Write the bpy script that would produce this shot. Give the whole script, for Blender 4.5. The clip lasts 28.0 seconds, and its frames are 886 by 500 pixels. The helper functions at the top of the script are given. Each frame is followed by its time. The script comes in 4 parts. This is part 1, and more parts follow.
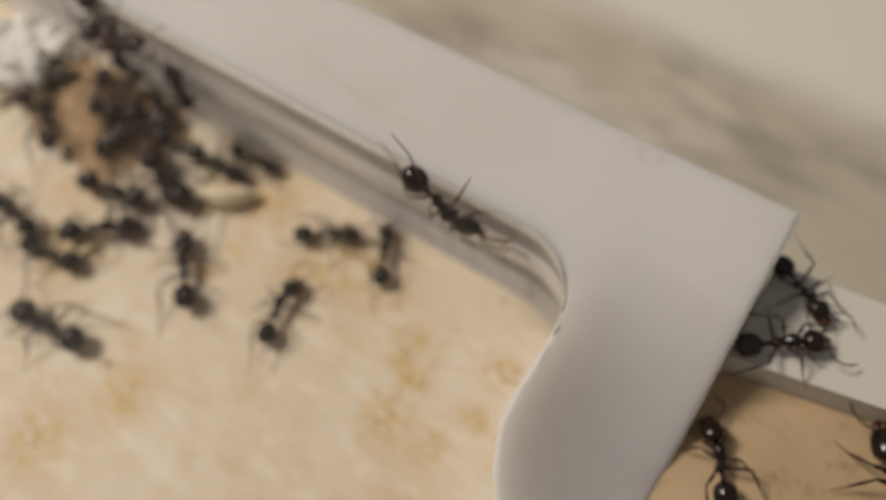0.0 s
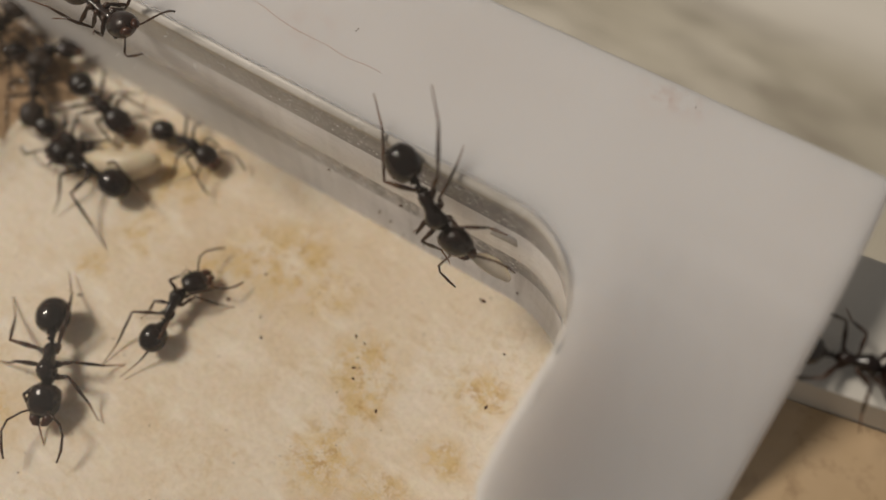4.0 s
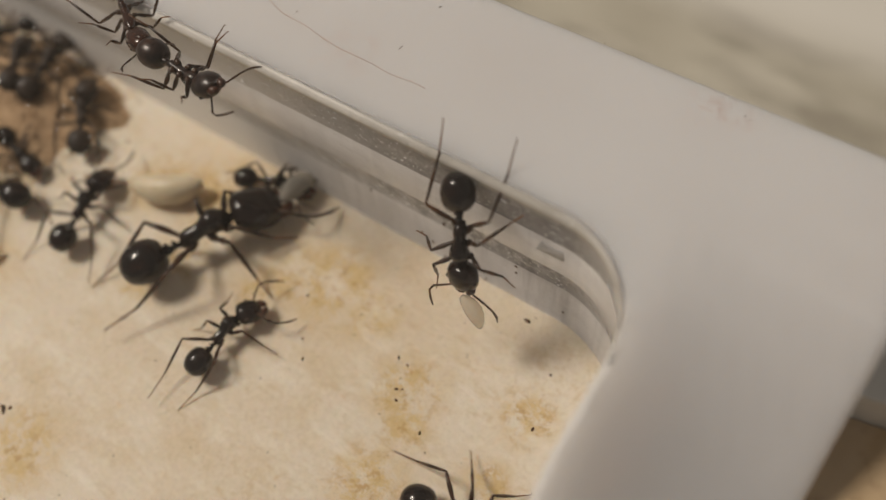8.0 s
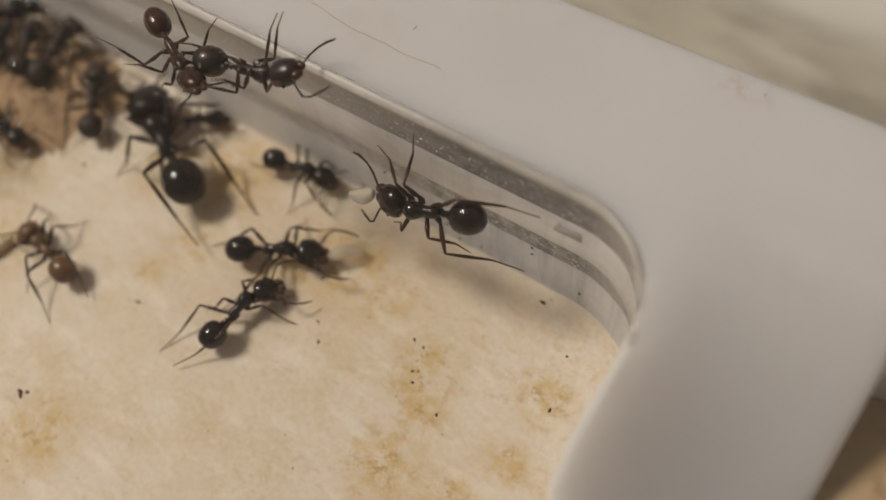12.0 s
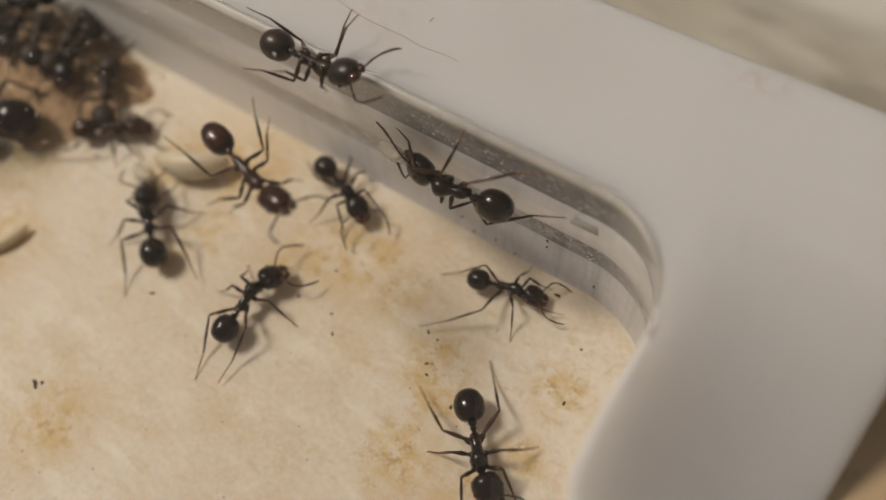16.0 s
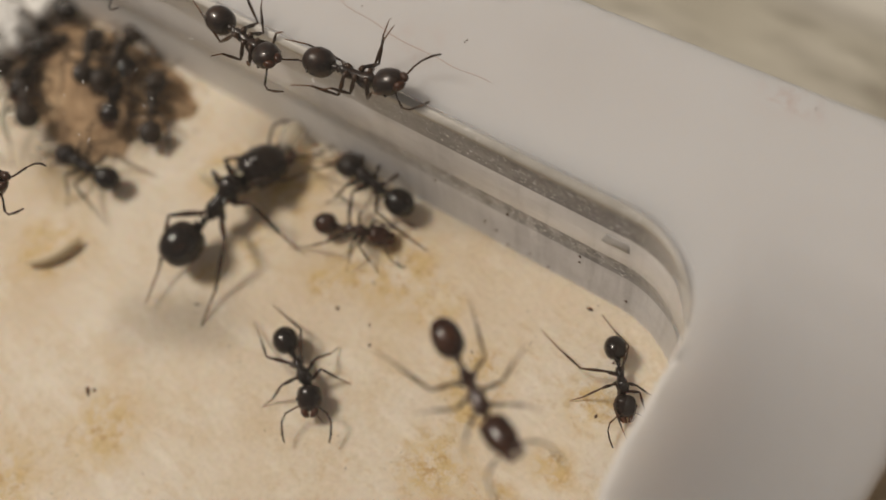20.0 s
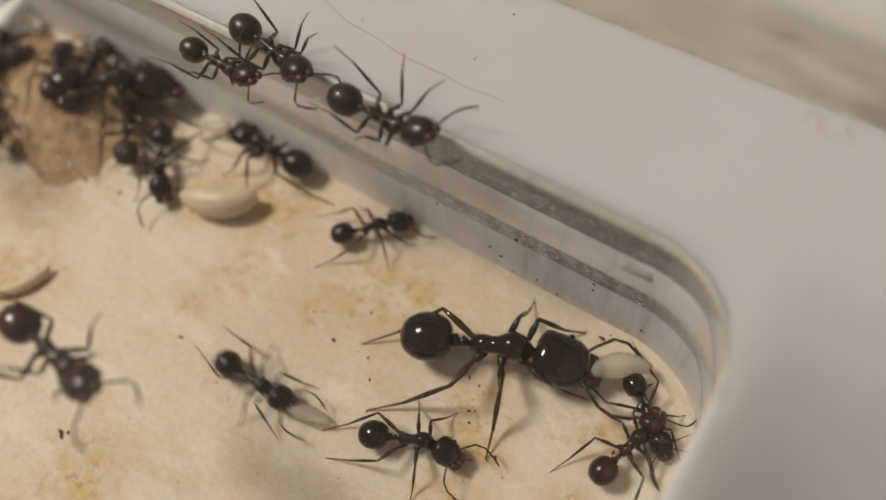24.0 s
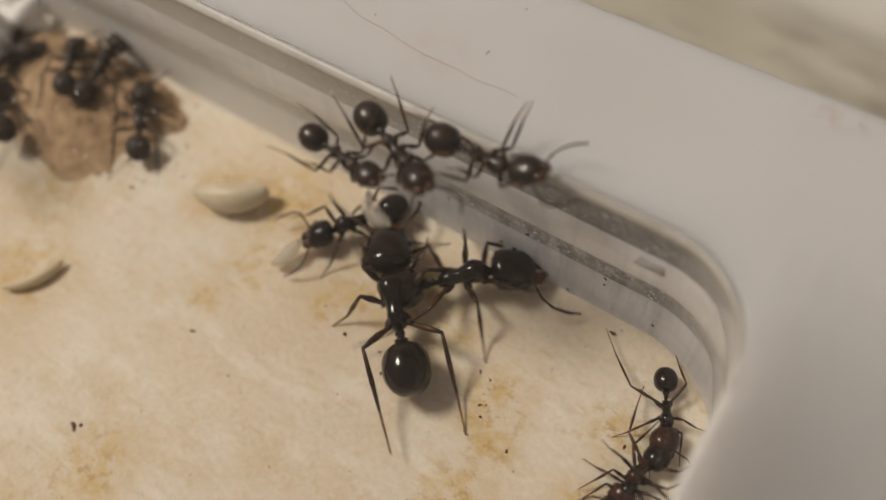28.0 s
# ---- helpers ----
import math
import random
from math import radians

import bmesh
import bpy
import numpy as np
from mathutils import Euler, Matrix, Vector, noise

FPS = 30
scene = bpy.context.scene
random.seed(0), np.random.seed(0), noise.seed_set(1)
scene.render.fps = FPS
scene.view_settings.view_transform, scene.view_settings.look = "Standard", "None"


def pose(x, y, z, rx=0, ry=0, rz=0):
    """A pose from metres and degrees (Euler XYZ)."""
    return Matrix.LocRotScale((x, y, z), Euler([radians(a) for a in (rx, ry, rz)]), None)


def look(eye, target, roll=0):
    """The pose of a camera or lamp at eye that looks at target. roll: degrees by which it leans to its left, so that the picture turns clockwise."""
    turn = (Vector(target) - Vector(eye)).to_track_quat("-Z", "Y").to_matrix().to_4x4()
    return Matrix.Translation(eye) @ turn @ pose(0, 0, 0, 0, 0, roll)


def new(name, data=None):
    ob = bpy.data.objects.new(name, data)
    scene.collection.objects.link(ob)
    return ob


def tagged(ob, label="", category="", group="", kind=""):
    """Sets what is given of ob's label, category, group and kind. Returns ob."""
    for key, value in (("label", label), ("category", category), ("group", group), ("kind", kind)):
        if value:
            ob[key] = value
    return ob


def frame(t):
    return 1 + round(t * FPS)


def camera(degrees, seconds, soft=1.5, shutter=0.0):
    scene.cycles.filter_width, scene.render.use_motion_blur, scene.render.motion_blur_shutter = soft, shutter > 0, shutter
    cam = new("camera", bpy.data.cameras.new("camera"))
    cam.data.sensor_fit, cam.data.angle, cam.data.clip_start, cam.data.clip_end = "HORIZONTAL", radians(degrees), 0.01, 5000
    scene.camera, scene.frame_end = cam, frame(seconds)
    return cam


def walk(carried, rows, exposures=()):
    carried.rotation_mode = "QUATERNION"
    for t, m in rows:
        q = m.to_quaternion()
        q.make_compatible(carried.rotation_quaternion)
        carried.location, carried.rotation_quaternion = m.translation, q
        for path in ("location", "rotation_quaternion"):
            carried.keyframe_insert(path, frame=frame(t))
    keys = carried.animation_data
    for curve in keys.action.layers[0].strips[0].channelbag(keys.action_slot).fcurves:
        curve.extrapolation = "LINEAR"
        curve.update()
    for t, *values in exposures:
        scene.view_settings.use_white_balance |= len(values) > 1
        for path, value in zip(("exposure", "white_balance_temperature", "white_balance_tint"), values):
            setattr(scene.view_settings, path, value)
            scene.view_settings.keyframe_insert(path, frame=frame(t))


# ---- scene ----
MM = 0.001                      # all plans below are in millimetres
H = 8.39                        # height of the chamber wall
XO, YO = 8.31, 7.63              # outer edges of the pale frame
DEG = 57.99

# camera: seconds, x, y, z in mm, then the way it looks and its roll
PATH = [
    (0.0, 6.56, -14.97, 42.69, 25.73, 4.95, 33.63),
    (0.5, 6.37, -15.56, 42.63, 26.08, 3.63, 33.80),
    (1.0, 6.29, -15.08, 44.35, 23.81, 3.05, 33.24),
    (1.5, 5.61, -14.32, 44.48, 23.02, 3.39, 32.93),
    (2.0, 5.30, -12.96, 38.31, 25.22, 5.48, 33.76),
    (2.5, 4.13, -11.87, 33.54, 25.37, 3.67, 33.51),
    (4.5, 4.00, -11.20, 32.30, 24.82, 3.66, 32.81),
    (5.0, 5.30, -11.33, 31.68, 26.68, 6.08, 34.78),
    (5.5, 3.04, -11.84, 31.83, 25.85, 4.78, 33.86),
    (6.0, 3.36, -11.89, 31.78, 25.88, 5.00, 33.61),
    (6.5, 3.72, -11.92, 31.81, 26.39, 5.65, 33.36),
    (7.0, 3.80, -12.14, 31.61, 26.97, 6.05, 33.17),
    (7.5, 3.91, -12.44, 31.82, 27.94, 5.71, 33.47),
    (8.0, 3.93, -12.25, 31.91, 28.21, 5.70, 33.58),
    (8.5, 3.93, -12.24, 32.08, 28.28, 5.68, 33.50),
    (9.0, 3.82, -12.36, 31.94, 28.08, 5.73, 33.48),
    (9.5, 3.86, -12.49, 31.87, 28.34, 5.64, 33.44),
    (10.0, 3.76, -12.48, 31.88, 28.05, 5.69, 33.39),
    (10.5, 3.77, -12.64, 32.07, 28.10, 5.55, 33.37),
    (11.0, 3.46, -12.45, 31.93, 26.96, 5.96, 33.30),
    (11.5, 3.54, -12.85, 31.65, 27.22, 6.18, 33.46),
    (12.0, 3.55, -12.59, 31.81, 27.13, 6.10, 33.38),
    (12.5, 3.63, -12.59, 31.79, 27.20, 6.25, 33.54),
    (14.5, 3.40, -12.76, 32.02, 27.22, 6.13, 33.69),
    (15.0, 3.39, -12.71, 31.89, 26.99, 6.34, 33.83),
    (15.5, 3.40, -12.66, 31.75, 26.75, 6.64, 33.96),
    (16.0, 3.16, -12.85, 31.83, 26.66, 6.21, 33.70),
    (16.5, 2.88, -12.52, 32.03, 25.82, 6.05, 33.45),
    (17.0, 3.12, -12.64, 31.94, 26.36, 6.23, 33.70),
    (17.5, 3.24, -12.56, 31.90, 26.37, 6.45, 33.77),
    (18.0, 3.14, -12.44, 31.94, 26.27, 6.28, 33.70),
    (18.5, 3.28, -12.73, 31.85, 26.61, 6.47, 33.88),
    (19.0, 3.26, -12.52, 32.13, 26.71, 6.15, 33.88),
    (19.5, 3.14, -12.28, 32.47, 26.07, 7.82, 34.43),
    (20.0, 3.11, -12.21, 32.95, 26.17, 8.71, 34.91),
    (20.5, 3.49, -11.95, 33.35, 26.71, 10.24, 35.89),
    (22.5, 0.84, -11.28, 31.50, 25.82, 5.69, 36.07),
    (23.0, 1.03, -11.87, 31.42, 26.63, 6.62, 33.89),
    (23.5, 0.87, -12.01, 31.73, 27.04, 6.42, 33.42),
    (24.0, 0.50, -12.27, 31.79, 26.82, 6.11, 33.11),
    (24.5, 0.33, -12.06, 31.94, 26.35, 6.26, 33.11),
    (25.0, 0.15, -12.33, 31.91, 26.38, 5.97, 33.07),
    (25.5, 0.42, -12.38, 31.86, 26.67, 6.82, 33.53),
    (26.0, 0.47, -12.77, 31.70, 27.41, 6.28, 33.54),
    (26.5, 0.42, -12.77, 31.71, 27.36, 6.29, 33.55),
    (27.0, 0.35, -12.76, 31.86, 27.37, 6.40, 33.53),
    (27.5, 0.38, -13.32, 31.78, 27.89, 5.90, 33.42),
    (28.0, 0.43, -12.69, 31.76, 26.99, 6.32, 33.43),
]
cam = camera(DEG, 28.0, soft=1.5, shutter=0.4)
cam.data.dof.use_dof = True
cam.data.dof.focus_distance = 31.5 * MM
cam.data.dof.aperture_fstop = 25.0
walk(cam, [(t, pose(x * MM, y * MM, z * MM, rx, ry, rz)) for t, x, y, z, rx, ry, rz in PATH],
     exposures=((0, 0.0), (1, 0.0), (2, -0.10), (5, -0.11), (8, -0.04), (11, -0.04), (12, -0.08), (15, -0.08), (19, -0.06), (20, -0.03), (23, 0.01), (25, 0.02), (28, -0.05)))

# ---- light: one desk lamp above and to the far side, a dim warm room ----
world = bpy.data.worlds.new("room")
scene.world = world
world.use_nodes = True
world.node_tree.nodes["Background"].inputs[0].default_value = (0.82, 0.76, 0.70, 1)
world.node_tree.nodes["Background"].inputs[1].default_value = 0.21
lamp_data = bpy.data.lights.new("desk_lamp", "AREA")
lamp_data.shape, lamp_data.size, lamp_data.energy = "DISK", 96 * MM, 0.89
lamp_data.color = (1.0, 0.89, 0.76)
lamp = new("desk_lamp", lamp_data)
lamp.matrix_world = look((-206 * MM, -42 * MM, 296 * MM), (-8 * MM, -6 * MM, 0))


# ---- materials ----
def material(name, color, rough=0.5, metal=0.0, coat=0.0):
    m = bpy.data.materials.new(name)
    m.use_nodes = True
    n = m.node_tree.nodes
    b = n["Principled BSDF"]
    b.inputs["Base Color"].default_value = (*color, 1)
    b.inputs["Roughness"].default_value = rough
    b.inputs["Metallic"].default_value = metal
    b.inputs["Coat Weight"].default_value = coat
    return m, m.node_tree, b


def noise_node(tree, scale, detail=4.0, rough=0.55, coord="Object", stretch=None):
    tc = tree.nodes.new("ShaderNodeTexCoord")
    nz = tree.nodes.new("ShaderNodeTexNoise")
    nz.inputs["Scale"].default_value = scale
    nz.inputs["Detail"].default_value = detail
    nz.inputs["Roughness"].default_value = rough
    src = tc.outputs[coord]
    if stretch:
        mp = tree.nodes.new("ShaderNodeMapping")
        mp.inputs["Scale"].default_value = stretch
        tree.links.new(src, mp.inputs["Vector"])
        src = mp.outputs[0]
    tree.links.new(src, nz.inputs["Vector"])
    return nz.outputs["Fac"]


def ramp(tree, fac, stops):
    r = tree.nodes.new("ShaderNodeValToRGB")
    el = r.color_ramp.elements
    while len(el) < len(stops):
        el.new(0.5)
    for e, (p, c) in zip(el, stops):
        e.position, e.color = p, (*c, 1) if len(c) == 3 else c
    tree.links.new(fac, r.inputs[0])
    return r.outputs[0]


def mixed(tree, fac, a, b, blend="MIX"):
    m = tree.nodes.new("ShaderNodeMix")
    m.data_type, m.blend_type = "RGBA", blend
    for sock, v in ((m.inputs["Factor"], fac), (m.inputs["A"], a), (m.inputs["B"], b)):
        if isinstance(v, (tuple, list)):
            sock.default_value = (*v, 1) if len(v) == 3 else v
        elif isinstance(v, (int, float)):
            sock.default_value = v
        else:
            tree.links.new(v, sock)
    return m.outputs["Result"]


def bump(tree, b, fac, strength, distance):
    bp = tree.nodes.new("ShaderNodeBump")
    bp.inputs["Strength"].default_value = strength
    bp.inputs["Distance"].default_value = distance
    tree.links.new(fac, bp.inputs["Height"])
    tree.links.new(bp.outputs[0], b.inputs["Normal"])


# old food stains: x, y, radius in mm
STAINS = ((-11.6, -3.5, 3.2), (-13.3, -4.4, 2.4), (-14.4, -5.9, 1.4), (-18.6, -6.2, 1.9), (-19.5, -8.7, 1.3), (-5.9, -6.0, 2.4), (-1.0, -4.4, 1.7), (-5.1, -7.3, 1.6), (-9.2, -4.0, 2.0), (-5.1, -10.0, 2.4), (-1.0, -7.5, 1.4), (-19.4, -2.6, 3.2), (-18.6, -16.9, 2.8), (-21.0, -21.5, 3.2), (-28.0, -12.0, 3.2), (-30.2, -7.9, 2.8), (-2.3, -9.9, 1.8), (-22.5, -3.6, 2.4))


def stained_floor():
    m, t, b = material("stained_plaster", (0.6, 0.5, 0.37), 0.62)
    broad = noise_node(t, 90, 3, 0.5)
    fine = noise_node(t, 900, 6, 0.7)
    grain = noise_node(t, 3600, 3, 0.6)
    base = ramp(t, broad, [(0.30, (0.645, 0.52, 0.37)), (0.46, (0.70, 0.595, 0.45)), (0.62, (0.74, 0.665, 0.55))])
    zone = ramp(t, noise_node(t, 130, 3, 0.5), [(0.42, (0, 0, 0)), (0.60, (1, 1, 1))])
    flecks = ramp(t, noise_node(t, 1500, 5, 0.75), [(0.50, (0, 0, 0)), (0.64, (0.42, 0.42, 0.42))])
    c = mixed(t, mixed(t, 1.0, zone, flecks, "MULTIPLY"), base, (0.53, 0.37, 0.15))
    patch = ramp(t, noise_node(t, 330, 5, 0.68, stretch=(0.8, 1.35, 1)), [(0.50, (0, 0, 0)), (0.60, (0.34, 0.34, 0.34)), (0.72, (0.55, 0.55, 0.55))])
    c = mixed(t, patch, c, (0.60, 0.45, 0.25))
    streak = ramp(t, noise_node(t, 1150, 4, 0.7, stretch=(0.55, 1.7, 1)), [(0.58, (0, 0, 0)), (0.68, (0.40, 0.40, 0.40))])
    c = mixed(t, streak, c, (0.56, 0.40, 0.20))
    stain = None
    tc = t.nodes.new("ShaderNodeTexCoord")
    for x, y, r in STAINS:
        d = t.nodes.new("ShaderNodeVectorMath")
        d.operation = "DISTANCE"
        t.links.new(tc.outputs["Object"], d.inputs[0])
        d.inputs[1].default_value = (x * MM, y * MM, 0)
        mr = t.nodes.new("ShaderNodeMapRange")
        mr.interpolation_type = "SMOOTHSTEP"
        mr.inputs["From Min"].default_value, mr.inputs["From Max"].default_value = r * MM, 0
        t.links.new(d.outputs["Value"], mr.inputs["Value"])
        if stain is None:
            stain = mr.outputs[0]
        else:
            mx = t.nodes.new("ShaderNodeMath")
            mx.operation = "MAXIMUM"
            t.links.new(stain, mx.inputs[0])
            t.links.new(mr.outputs[0], mx.inputs[1])
            stain = mx.outputs[0]
    blotch = ramp(t, noise_node(t, 900, 6, 0.78), [(0.43, (0, 0, 0)), (0.55, (1, 1, 1))])
    c = mixed(t, mixed(t, 1.0, ramp(t, stain, [(0.0, (0, 0, 0)), (0.7, (0.85, 0.85, 0.85))]), blotch, "MULTIPLY"), c, (0.59, 0.41, 0.14))
    edge = ramp(t, noise_node(t, 1500, 5, 0.75), [(0.52, (0, 0, 0)), (0.60, (0.8, 0.8, 0.8))])
    c = mixed(t, mixed(t, 1.0, stain, edge, "MULTIPLY"), c, (0.47, 0.27, 0.06))
    orange = ramp(t, noise_node(t, 820, 4, 0.7, stretch=(1, 1.8, 1)), [(0.62, (0, 0, 0)), (0.70, (0.38, 0.38, 0.38))])
    c = mixed(t, orange, c, (0.62, 0.40, 0.15))
    pale = ramp(t, noise_node(t, 420, 5, 0.65, stretch=(0.7, 1.6, 1)), [(0.52, (0, 0, 0)), (0.68, (0.5, 0.5, 0.5))])
    c = mixed(t, pale, c, (0.84, 0.78, 0.67))
    spots = ramp(t, fine, [(0.66, (0, 0, 0)), (0.76, (0.45, 0.45, 0.45))])
    c = mixed(t, spots, c, (0.42, 0.30, 0.17))
    c = mixed(t, 0.12, c, ramp(t, grain, [(0.3, (0.3, 0.24, 0.18)), (0.7, (0.9, 0.85, 0.8))]))
    t.links.new(c, b.inputs["Base Color"])
    bump(t, b, fine, 0.25, 0.00006)
    b.inputs["Subsurface Weight"].default_value = 0.35
    b.inputs["Subsurface Radius"].default_value = (0.0011, 0.0007, 0.0004)
    b.inputs["Subsurface Scale"].default_value = 1.0
    return m


# reddish smudges on the frame: x, y, radius in mm
SMUDGES = ((0.0, 6.9, 1.6), (1.0, 7.0, 1.2), (1.1, 6.8, 1.0), (0.2, 6.9, 1.2), (-13.2, 2.6, 2.0))


def pale_plastic():
    m, t, b = material("pale_plastic", (0.70, 0.67, 0.65), 0.38)
    n1 = noise_node(t, 55, 3, 0.5)
    n2 = noise_node(t, 600, 5, 0.7)
    c = ramp(t, n1, [(0.3, (0.64, 0.62, 0.612)), (0.7, (0.712, 0.708, 0.714))])
    c = mixed(t, ramp(t, n2, [(0.68, (0, 0, 0)), (0.8, (0.35, 0.35, 0.35))]), c, (0.55, 0.42, 0.38))
    tc = t.nodes.new("ShaderNodeTexCoord")
    for x, y, r in SMUDGES:
        d = t.nodes.new("ShaderNodeVectorMath")
        d.operation = "DISTANCE"
        t.links.new(tc.outputs["Object"], d.inputs[0])
        d.inputs[1].default_value = (x * MM, y * MM, H * MM)
        mr = t.nodes.new("ShaderNodeMapRange")
        mr.interpolation_type = "SMOOTHSTEP"
        mr.inputs["From Min"].default_value, mr.inputs["From Max"].default_value = r * MM, 0
        t.links.new(d.outputs["Value"], mr.inputs["Value"])
        flake = ramp(t, noise_node(t, 1700, 5, 0.7), [(0.46, (0, 0, 0)), (0.66, (0.25, 0.25, 0.25))])
        c = mixed(t, mixed(t, 1.0, mr.outputs[0], flake, "MULTIPLY"), c, (0.50, 0.32, 0.27))
    t.links.new(c, b.inputs["Base Color"])
    bump(t, b, n2, 0.06, 0.00004)
    b.inputs["Subsurface Weight"].default_value = 1.0
    b.inputs["Subsurface Radius"].default_value = (0.0030, 0.0028, 0.0026)
    b.inputs["Subsurface Scale"].default_value = 1.0
    return m


def clear_wall(name, dark, light, scale, stretch, rough, grit, spec=0.12, pits=(0.02, 0.02, 0.022), chip=0.9, haze=0.0, saws=0.22):
    """Clear cut plastic: cloudy, with saw marks, pits and tiny bright chips along it."""
    m, t, b = material(name, light, rough)
    n1 = noise_node(t, scale, 6, 0.75, stretch=stretch)
    n2 = noise_node(t, 210, 4, 0.6, stretch=(0.6, 1, 2.2))
    c = mixed(t, ramp(t, n2, [(0.36, (0, 0, 0)), (0.64, (1, 1, 1))]), dark, light)
    c = mixed(t, ramp(t, n1, [(0.46, (0, 0, 0)), (0.60, (grit, grit, grit))]), c, pits)
    saw = ramp(t, noise_node(t, 1300, 3, 0.6, stretch=(1, 1, 0.04)), [(0.50, (0, 0, 0)), (0.70, (saws, saws, saws))])
    c = mixed(t, saw, c, tuple(0.5 * v for v in dark))
    chips = ramp(t, noise_node(t, scale * 1.3, 3, 0.6), [(0.62, (0, 0, 0)), (0.68, (grit, grit, grit))])
    c = mixed(t, chips, c, (chip, chip, chip))
    if haze:                       # haze towards the long wall's far end, mixed into its colour
        tc, sx, mr = t.nodes.new("ShaderNodeTexCoord"), t.nodes.new("ShaderNodeSeparateXYZ"), t.nodes.new("ShaderNodeMapRange")
        t.links.new(tc.outputs["Object"], sx.inputs[0])
        t.links.new(sx.outputs[0], mr.inputs["Value"])
        mr.inputs["From Min"].default_value, mr.inputs["From Max"].default_value = -0.007, -0.021
        mr.inputs["To Max"].default_value = haze
        c = mixed(t, mr.outputs[0], c, (0.86, 0.84, 0.81))
        # corner haze painted too: evens the bands, dims those facing the lamp
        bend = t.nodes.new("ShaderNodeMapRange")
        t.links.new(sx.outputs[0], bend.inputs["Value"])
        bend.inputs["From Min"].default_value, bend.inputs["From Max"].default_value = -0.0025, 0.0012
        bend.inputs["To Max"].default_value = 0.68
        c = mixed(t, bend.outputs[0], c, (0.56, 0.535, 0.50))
    t.links.new(c, b.inputs["Base Color"])
    b.inputs["Specular IOR Level"].default_value = spec
    bump(t, b, n1, 0.35, 0.00008)
    return m


def chitin(name, dark, brown, amount, rough=0.14):
    """Hard glossy ant skin with faint brown show-through and fine pitting."""
    m, t, b = material(name, dark, rough, coat=0.22)
    b.inputs["Coat Roughness"].default_value = 0.04
    b.inputs["Specular IOR Level"].default_value = 0.32
    n1 = noise_node(t, 1400, 4, 0.6)
    c = mixed(t, ramp(t, n1, [(0.45, (0, 0, 0)), (0.75, (amount, amount, amount))]), dark, brown)
    t.links.new(c, b.inputs["Base Color"])
    r = ramp(t, noise_node(t, 5000, 3, 0.6), [(0.3, (rough - 0.04,) * 3), (0.7, (rough + 0.10,) * 3)])
    t.links.new(r, b.inputs["Roughness"])
    bump(t, b, noise_node(t, 9000, 2, 0.5), 0.06, 0.00001)
    return m


M_FLOOR = stained_floor()
M_PALE = pale_plastic()
M_WALL_LOW = clear_wall("cut_edge_low", (0.60, 0.60, 0.635), (0.77, 0.77, 0.80), 1500, (1, 1, 0.1), 0.3, 0.2, pits=(0.34, 0.34, 0.36), haze=0.85, saws=0.42)
M_WALL_SEAM = clear_wall("cut_edge_seam", (0.30, 0.30, 0.315), (0.62, 0.62, 0.645), 1450, (1, 1, 0.45), 0.45, 0.6, pits=(0.15, 0.15, 0.155), chip=0.85, haze=0.78)
M_WALL_MID = clear_wall("cut_edge_mid", (0.76, 0.76, 0.79), (0.94, 0.94, 0.97), 420, (0.15, 1, 1), 0.2, 0.22, 0.3, pits=(0.4, 0.4, 0.41), haze=0.3)
M_WALL_TOP = clear_wall("cut_edge_top", (0.265, 0.262, 0.275), (0.41, 0.405, 0.42), 2300, (0.8, 1, 1), 0.35, 0.5, pits=(0.17, 0.168, 0.176), chip=0.75, haze=0.75)
M_WALL_LIP = clear_wall("cut_edge_lip", (0.40, 0.375, 0.34), (0.56, 0.53, 0.485), 900, (0.3, 1, 1), 0.3, 0.2, pits=(0.25, 0.23, 0.20), haze=0.3)
M_BUBBLE = material("bubble_plastic", (0.84, 0.84, 0.86), 0.12)[0]
M_BLACK = chitin("black_chitin", (0.009, 0.006, 0.005), (0.045, 0.018, 0.009), 0.45)
M_LEG = chitin("leg_chitin", (0.024, 0.012, 0.007), (0.11, 0.048, 0.02), 0.85, 0.3)
M_FOOT = chitin("foot_chitin", (0.12, 0.050, 0.019), (0.26, 0.12, 0.048), 0.8, 0.35)
M_RED = chitin("red_chitin", (0.045, 0.015, 0.007), (0.12, 0.038, 0.013), 0.8, 0.3)
M_BROWN = chitin("brown_chitin", (0.026, 0.010, 0.006), (0.085, 0.030, 0.013), 0.9, 0.2)
M_DULL = chitin("dusty_chitin", (0.022, 0.015, 0.011), (0.07, 0.042, 0.025), 0.9, 0.5)
M_UNDER = chitin("shaded_chitin", (0.015, 0.010, 0.009), (0.060, 0.028, 0.016), 0.85, 0.30)
M_YOUNG = chitin("young_chitin", (0.11, 0.055, 0.022), (0.24, 0.13, 0.055), 0.9, 0.3)


def tan_floor():
    m, t, b = material("tan_plaster", (0.4, 0.27, 0.15), 0.7)
    n1 = noise_node(t, 140, 4, 0.6)
    c = ramp(t, n1, [(0.3, (0.40, 0.275, 0.145)), (0.7, (0.53, 0.39, 0.24))])
    c = mixed(t, ramp(t, noise_node(t, 900, 4, 0.6), [(0.55, (0, 0, 0)), (0.75, (0.6, 0.6, 0.6))]), c, (0.2, 0.12, 0.06))
    t.links.new(c, b.inputs["Base Color"])
    bump(t, b, n1, 0.3, 0.0001)
    return m


